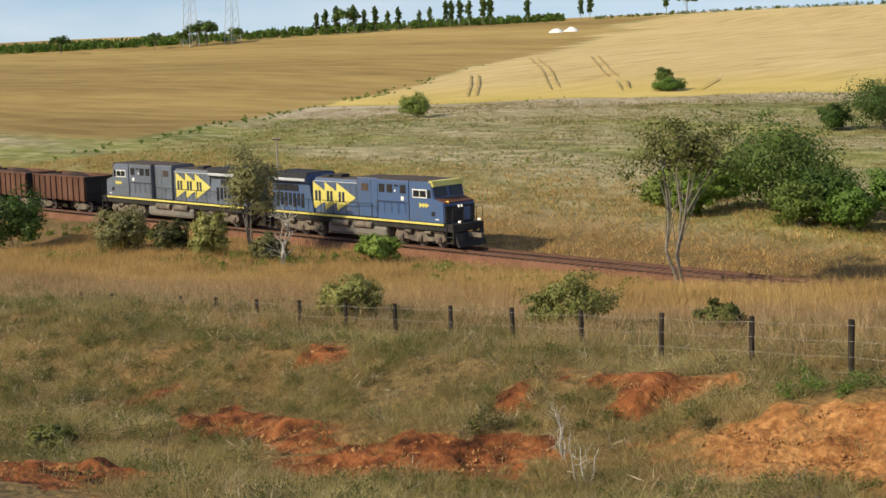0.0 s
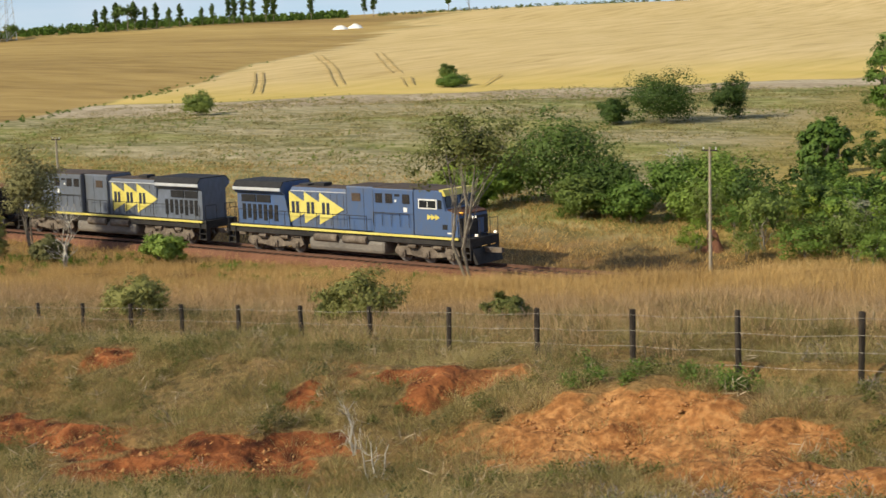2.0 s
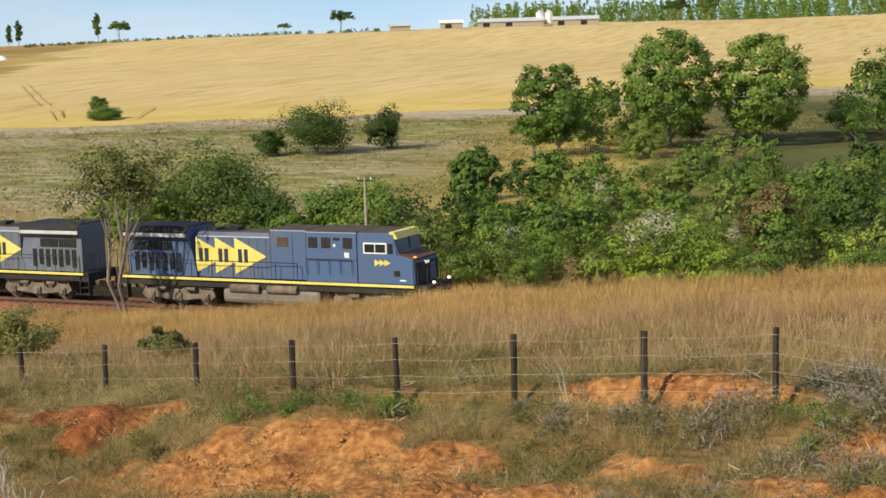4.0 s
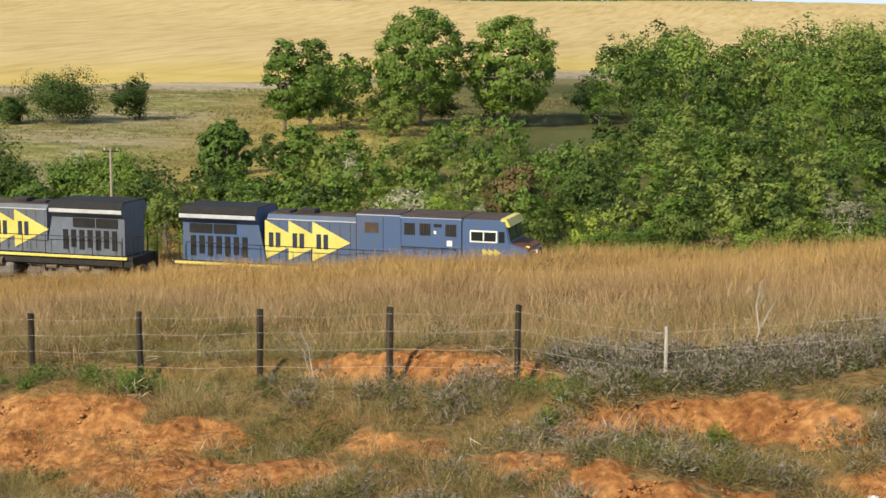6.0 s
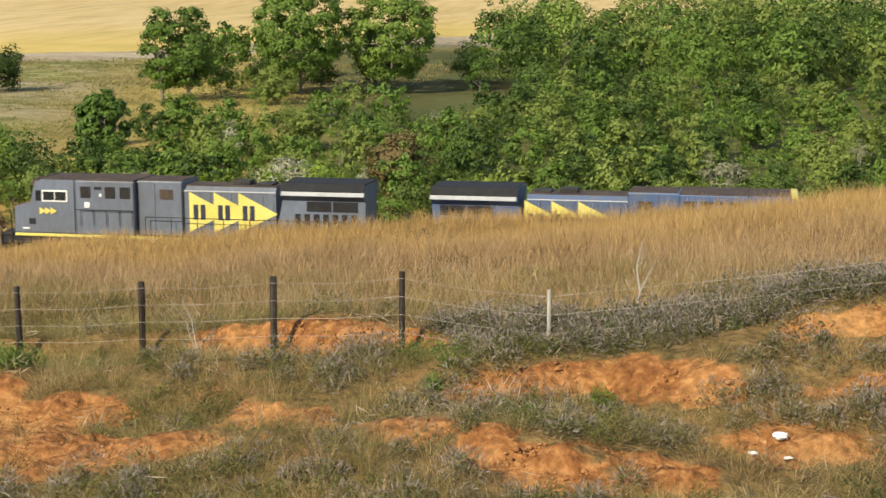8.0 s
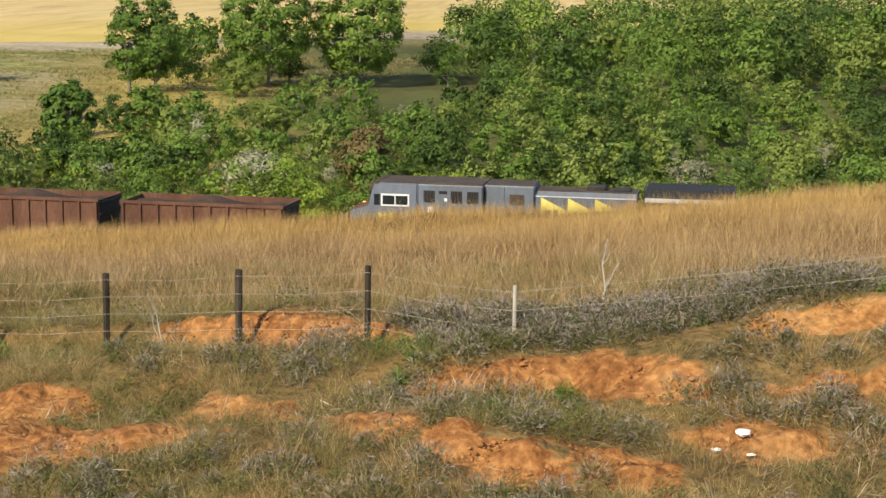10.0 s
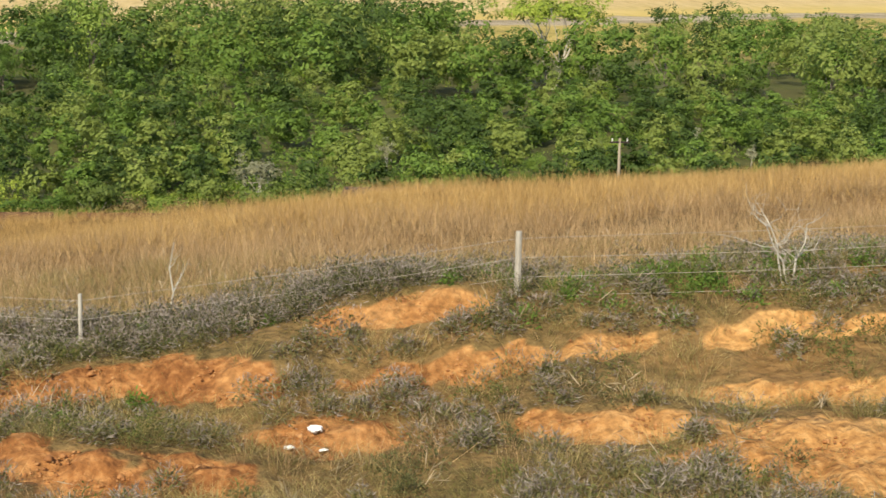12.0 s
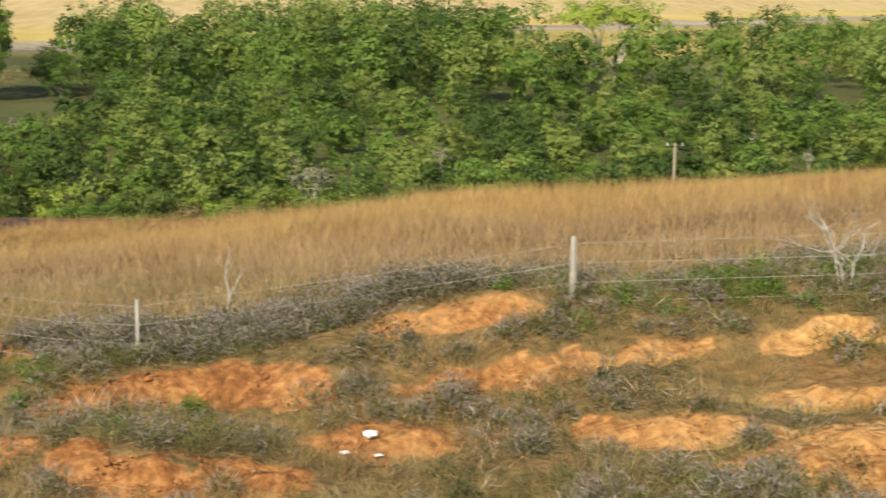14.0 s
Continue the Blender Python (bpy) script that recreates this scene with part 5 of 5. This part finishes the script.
skyline_trees()
far_woods("far_plantation", "dark green plantation along the skyline", 1100, ((-640, 270), (-420, 492)), 25, 2.6, 1.4, M_LEAF, 101)
far_woods("far_plantation", "dark plantation behind the farm buildings", 620, ((-285, 640), (-60, 705)), 55, 10.5, 2.3, M_LEAF, 102, 44, 0.8)
far_woods("far_hedge", "low scrub along the crest of the field", 160, ((-410, 496), (-290, 572)), 10, 1.3, 1.5, M_LEAF_OLIVE, 103, 20, 0.4)


def farm_shed(x, y, ln, wide, tall, turn, roof):
    s = thing("farm_shed", "long low farm shed with pale sheet roof", "shed", "farm sheds")
    part("wall_shell", box(bmesh.new(), -ln / 2, ln / 2, -wide / 2, wide / 2, -2, tall), M_CONCRETE, s)
    bm = bmesh.new()
    for q in (-1, 1):
        pts = [(q * (wide / 2 + 0.5), tall - 0.1), (0, tall + wide * 0.18), (0, tall + wide * 0.18 + 0.12), (q * (wide / 2 + 0.5), tall + 0.02)]
        a = [bm.verts.new((-ln / 2 - 0.4, u, v)) for u, v in pts]
        c = [bm.verts.new((ln / 2 + 0.4, u, v)) for u, v in pts]
        bm.faces.new(a)
        bm.faces.new(list(reversed(c)))
        for i in range(4):
            bm.faces.new((a[i], c[i], c[(i + 1) % 4], a[(i + 1) % 4]))
    bmesh.ops.recalc_face_normals(bm, faces=bm.faces[:])
    part("roof", bm, roof, s)
    for k in range(int(ln // 9)):
        part("doorway", box(bmesh.new(), -ln / 2 + 2 + k * 9, -ln / 2 + 4.6 + k * 9, -wide / 2 - 0.03, -wide / 2 + 0.05, 0, tall * 0.75), M_GRILLE, s)
    s.matrix_basis = Matrix.Translation((x, y, float(height(x, y)) + 0.2)) @ pose(0, 0, 0, 0, 0, turn)
    return s


farm_shed(-265, 583, 9, 6, 2.2, 25, M_WHITE)
farm_shed(-243, 592, 26, 7, 2.0, 22, M_SHEET)
farm_shed(-219, 601, 18, 7, 2.2, 22, M_SHEET)
farm_shed(-284, 575, 8, 5, 1.8, 30, M_SHEET)
for sx, sy in ((-232.5, 597), (-229, 598)):
    s = thing("grain_silo", "white round feed silo with cone roof", "silo", "feed silos")
    part("drum", rod(bmesh.new(), (0, 0, 0.8), (0, 0, 5.2), 1.6, sides=20), M_WHITE, s)
    part("cone_roof", rod(bmesh.new(), (0, 0, 5.2), (0, 0, 6.3), 1.7, 0.2, 20), M_SHEET, s)
    for k in range(4):
        part("leg", rod(bmesh.new(), (1.3 * math.cos(k * 1.571), 1.3 * math.sin(k * 1.571), -1), (1.3 * math.cos(k * 1.571), 1.3 * math.sin(k * 1.571), 1.0), 0.1, sides=6), M_SHEET, s)
    s.location = (sx, sy, float(height(sx, sy)))


def heap(name, label, x, y, r, h, mat):
    rnd = np.random.default_rng(int(x * -3))
    n, m = 18, 6
    v = [(r * (1 - j / m) * (1 + 0.12 * rnd.uniform(-1, 1)) * math.cos(6.283 * i / n) * 1.5, r * (1 - j / m) * math.sin(6.283 * i / n), h * math.sin(1.571 * j / m) * (1 + 0.08 * rnd.uniform(-1, 1))) for j in range(m) for i in range(n)] + [(0, 0, h)]
    f = [(j * n + i, j * n + (i + 1) % n, (j + 1) * n + (i + 1) % n, (j + 1) * n + i) for j in range(m - 1) for i in range(n)] + [((m - 1) * n + i, (m - 1) * n + (i + 1) % n, m * n) for i in range(n)]
    ob = tagged(mesh_object(name, v, f, mat, smooth=True), label, "heap")
    ob.location = (x, y, float(height(x, y)) - 0.2)
    return ob


heap("lime_heap", "white heap of lime at the field corner", -366.7, 424.7, 2.6, 1.8, M_WHITE)
heap("lime_heap", "white heap of lime at the field corner", -364.0, 429.5, 2.4, 1.9, M_WHITE)
heap("termite_mound", "rounded tan termite mound behind the line", -45.6, 87.0, 0.55, 1.5, M_BALLAST)


def pylon(x, y, tall):
    p = thing("power_pylon", "tall grey lattice power pylon on the skyline", "pylon", "power pylons")
    for sx in (-1, 1):
        for sy in (-1, 1):
            part("leg", rod(bmesh.new(), (sx * 2.4, sy * 2.4, -1), (sx * 0.5, sy * 0.5, tall), 0.13, 0.09, 5), M_SHEET, p)
    bm = bmesh.new()
    for k in range(10):
        z0, z1 = tall * k / 10, tall * (k + 1) / 10
        w0, w1 = 2.4 - 1.9 * k / 10, 2.4 - 1.9 * (k + 1) / 10
        for s in (-1, 1):
            rod(bm, (-w0, s * w0, z0), (w1, s * w1, z1), 0.05, sides=4)
            rod(bm, (w0, s * w0, z0), (-w1, s * w1, z1), 0.05, sides=4)
            rod(bm, (s * w0, -w0, z0), (s * w1, w1, z1), 0.05, sides=4)
    part("bracing", bm, M_SHEET, p)
    for z in (tall * 0.8, tall * 0.9):
        part("crossarm", box(bmesh.new(), -5, 5, -0.15, 0.15, z, z + 0.3), M_SHEET, p)
    p.location = (x, y, float(height(x, y)))


pylon(-517, 378, 38)
pylon(-507, 391, 38)


# ---- wheel ruts through the crop ----
M_RUT = ramp_material("trodden_crop", [(0.32, 0.23, 0.08), (0.48, 0.36, 0.14)], scale=0.4, fine=3, bump=0.3)


def rut(points, width=0.4):
    v, f = [], []
    n = 24
    for i in range(n + 1):
        u = i / n * (len(points) - 1)
        k = min(int(u), len(points) - 2)
        p = Vector((*points[k], 0)).lerp(Vector((*points[k + 1], 0)), u - k)
        d = Vector((points[k + 1][0] - points[k][0], points[k + 1][1] - points[k][1], 0)).normalized()
        w = width * (0.6 + 0.5 * math.sin(i * 2.3) ** 2)
        for s in (-1, 1):
            q = p + Vector((-d.y, d.x, 0)) * s * w / 2
            v.append((q.x, q.y, float(height(q.x, q.y)) + 0.28))
    f = [(2 * i, 2 * i + 1, 2 * i + 3, 2 * i + 2) for i in range(n)]
    tagged(mesh_object("field_track", v, f, M_RUT), "dark wheel rut pressed into ripe crop", "field track", kind="structure")


RUTS = (
    ((-219.3, 227.7), (-201.9, 209.6), (-185.1, 191.0)), ((-218.1, 228.7), (-202.2, 212.1), (-184.7, 192.8)),
    ((-249.4, 278.9), (-215.5, 244.8), (-181.4, 208.1)), ((-246.8, 278.5), (-213.5, 245.2), (-182.2, 211.3)),
    ((-240.0, 289.5), (-228.7, 276.9), (-189.5, 233.9)), ((-238.4, 290.0), (-230.1, 280.9), (-188.2, 235.0)),
    ((-178.9, 223.2), (-167.1, 209.6)), ((-177.5, 224.3), (-167.3, 211.9)),
    ((-165.7, 235.6), (-160.0, 226.0), (-154.8, 215.1)),
)
for line in RUTS:
    rut(line)



# ---- scrub and broken earth near the camera ----
def scrub_field(name, material, label, n, x0, x1, y0, y1, size, leaves, leaf, keep, narrow=0.3, category="scrub", seed=None, shell=0.35):
    """Low domed shrubs of narrow leaves and twigs, all in one mesh; fields with the same seed stand on the same spots."""
    at = rng if seed is None else np.random.default_rng(seed)
    x, y = at.uniform(x0, x1, n), at.uniform(y0, y1, n)
    k = at.uniform(0, 1, n) < keep(x, y)
    x, y = x[k], y[k]
    n = len(x)
    s = size * at.uniform(0.5, 1.25, n)
    m = n * leaves
    d = rng.normal(0, 1, (m, 3))
    d /= np.linalg.norm(d, axis=1)[:, None]
    d[:, 2] = np.abs(d[:, 2])
    r = (np.repeat(s, leaves) * rng.uniform(shell, 1.0, m))[:, None]
    p = np.stack([np.repeat(x, leaves), np.repeat(y, leaves), np.repeat(height(x, y), leaves)], -1) + d * r * np.array((0.85, 0.85, 1.1))
    t = d + rng.normal(0, 0.6, (m, 3))
    t /= np.linalg.norm(t, axis=1)[:, None]
    b = np.cross(t, rng.normal(0, 1, (m, 3)))
    b /= np.linalg.norm(b, axis=1)[:, None] + 1e-9
    q = leaf * rng.uniform(0.6, 1.5, (m, 1))
    v = np.stack([p - t * q, p + b * q * narrow, p + t * q, p - b * q * narrow], 1).reshape(-1, 3)
    i = np.arange(m) * 4
    return stuff_mesh(name, v, np.concatenate([np.stack([i, i + 1, i + 2], -1), np.stack([i, i + 2, i + 3], -1)]), material, label, category)


def bare(x, y):
    return soil_share(x, y)


def on_bank(x, y):
    """Clumps of grey scrub, thicker towards the open end of the bank."""
    return (1 - bare(x, y)) * wedge(x, y) * smooth(-0.5, 0.3, bumps(x, y, 1.7, 4.0)) * smooth(-14, 0, x + 0.3 * (24 - y))


def by_fence(x, y):
    return (1 - bare(x, y)) * np.exp(-((x + 1.3) / 4.2) ** 2 - ((y - 24.7) / 1.0) ** 2) * 1.4


def olive_spots(x, y):
    return wedge(x, y) * (1 - bare(x, y)) * (1 - smooth(25, 26.2, y) * smooth(-28, -22, x)) * np.maximum(smooth(-0.2, 0.45, bumps(x, y, 1.5, 9.0) + 0.3 * smooth(-22, -32, x)), np.exp(-((x + 13.5) / 2.6) ** 2 - ((y - 24.1) / 0.8) ** 2))


for field, many, x0, x1, y0, y1, size, seed in ((on_bank, 3000, -15, 16, 12.5, 28, 0.36, 301), (by_fence, 800, -8, 6, 23, 27, 0.54, 302)):
    scrub_field("grey_scrub", M_LEAF_BANK, "dark olive heart of the low scrub", many, x0, x1, y0, y1, size * 0.9, 120, 0.029, field, 0.34, seed=seed, shell=0.5)
    scrub_field("grey_twigs", M_GREYTWIG, "grey-lilac dry twigs on the low scrub", many, x0, x1, y0, y1, size * 1.05, 110, 0.046, field, 0.11, seed=seed, shell=0.72)
scrub_field("olive_scrub", M_LEAF_DUSTY, "low olive-green scrub between the bare patches", 4600, -66, 16, 12.5, 34, 0.34, 150, 0.026, olive_spots, 0.32, seed=303, shell=0.5)
scrub_field("dark_scrub", M_LEAF_BANK, "small dark green shrubs among the dry grass", 2200, -60, 16, 12.5, 34, 0.36, 170, 0.026, lambda x, y: wedge(x, y) * (1 - smooth(25, 26.2, y) * smooth(-28, -22, x)) * (1 - 0.65 * bare(x, y)) * smooth(0.1, 0.6, bumps(x, y, 1.1, 21.0)), 0.34, shell=0.5)
scrub_field("green_scrub", M_LEAF, "fresh green leafy sprouts along the bank", 1500, -18, 24, 21, 26, 0.33, 130, 0.03, lambda x, y: (1 - bare(x, y)) * np.maximum(np.maximum(0.35 * smooth(0.2, 0.7, bumps(x, y, 3.2, 11.0)), 1.2 * np.exp(-((x + 13.4) / 1.9) ** 2 - ((y - 23.9) / 0.6) ** 2)), 1.3 * np.exp(-((x - 7.2) / 3.6) ** 2 - ((y - 24.3) / 0.9) ** 2)), 0.4)
scrub_field("undergrowth", M_LEAF, "tangled undergrowth on the wooded slope", 2800, -75, 130, 92, 165, 1.0, 50, 0.13, lambda x, y: smooth(-30, -20, np.degrees(np.arctan2(x, y))) * smooth(36, 30, np.degrees(np.arctan2(x, y))) * (1 - ((x > -48) & (x < -27) & (y > 140) & (y < 174))) * (1 - ((x < -44) & (y > 100))), 0.45, "undergrowth")
scrub_field("dead_twigs", M_GREYSCRUB, "bleached twiggy dead growth in the dry grass", 1500, -56, 26, 13, 36, 0.4, 26, 0.12, lambda x, y: (1 - bare(x, y)) * 0.8, 0.05)
scrub_field("pasture_scrub", M_LEAF_OLIVE, "small scattered green weeds on the pasture", 11000, -230, -25, 90, 230, 0.24, 12, 0.09, lambda x, y: smooth(-0.3, 0.7, bumps(x, y, 14, 2.0)) * smooth(-10, 20, -line_side(x, y, FIELD_EDGE[0], FIELD_EDGE[1])) * smooth(4, 12, -line_side(x, y, DITCH[0], DITCH[1])), 0.4, "weeds")
scrub_field("ditch_scrub", M_LEAF, "green and dark growth along the field ditch", 5200, -260, -140, 90, 262, 0.4, 14, 0.16, lambda x, y: smooth(3.5, 0.5, np.abs(line_side(x, y, DITCH[0], DITCH[1]))) * smooth(0.2, 0.8, 0.6 + 0.5 * bumps(x, y, 12, 1.0)), 0.4, "weeds")
scrub_field("verge_weeds", M_LEAF_LIGHT, "green weeds and brush on the railway bank", 1300, -125, -50, 58, 72, 0.5, 36, 0.11, lambda x, y: smooth(0.0, 0.7, bumps(x, y, 5, 3.0)), 0.35, "weeds")


def clods(name, label, n, x0, x1, y0, y1, lo, hi, material):
    """Crumbled lumps lying on the bare earth."""
    x, y = rng.uniform(x0, x1, n), rng.uniform(y0, y1, n)
    k = rng.uniform(0, 1, n) < bare(x, y) ** 2
    x, y = x[k], y[k]
    n = len(x)
    base = np.array([(1, 0, 0), (0, 1, 0), (-1, 0, 0), (0, -1, 0), (0, 0, 0.8), (0, 0, -0.6)], float)
    tri = np.array([(0, 1, 4), (1, 2, 4), (2, 3, 4), (3, 0, 4), (1, 0, 5), (2, 1, 5), (3, 2, 5), (0, 3, 5)])
    s = rng.uniform(lo, hi, (n, 1, 1)) * rng.uniform(0.6, 1.4, (n, 6, 1))
    a = rng.uniform(0, 6.28, n)
    c, q = np.cos(a)[:, None], np.sin(a)[:, None]
    v = base[None] * s
    v = np.stack([v[..., 0] * c - v[..., 1] * q, v[..., 0] * q + v[..., 1] * c, v[..., 2]], -1) + np.stack([x, y, height(x, y) + 0.01], -1)[:, None]
    return stuff_mesh(name, v.reshape(-1, 3), (tri[None] + (np.arange(n) * 6)[:, None, None]).reshape(-1, 3), material, label, "earth clods")


M_CLOD = ramp_material("red_clods", [(0.18, 0.07, 0.026), (0.36, 0.165, 0.06), (0.56, 0.32, 0.14)], scale=0.6, fine=5, bump=0.4, island=0.4)
clods("earth_clods", "crumbled lumps of red earth on bare patches", 150000, -34, 14, 13, 30, 0.008, 0.04, M_CLOD)
clods("large_clods", "coarse broken lumps along the washed-out edges", 6000, -34, 2, 12.5, 25, 0.03, 0.075, M_CLOD)
for lx, ly, lr in ((0.25, 20.8, 0.09), (-0.1, 20.4, 0.06), (0.35, 20.35, 0.05)):
    bm = bmesh.new()
    bmesh.ops.create_icosphere(bm, subdivisions=2, radius=lr)
    for v in bm.verts:
        v.co = Vector((v.co.x * 1.3, v.co.y * 0.8, v.co.z * 0.5)) + Vector([noise.noise(v.co * 18 + Vector((k * 7, lx, 0))) * lr * 0.5 for k in range(3)])
    ob = tagged(part("litter_scrap", bm, M_WHITE), "crumpled white scrap lying on bare earth", "litter", "white scraps")
    ob.location = (lx, ly, float(height(lx, ly)) + 0.1)



motions()
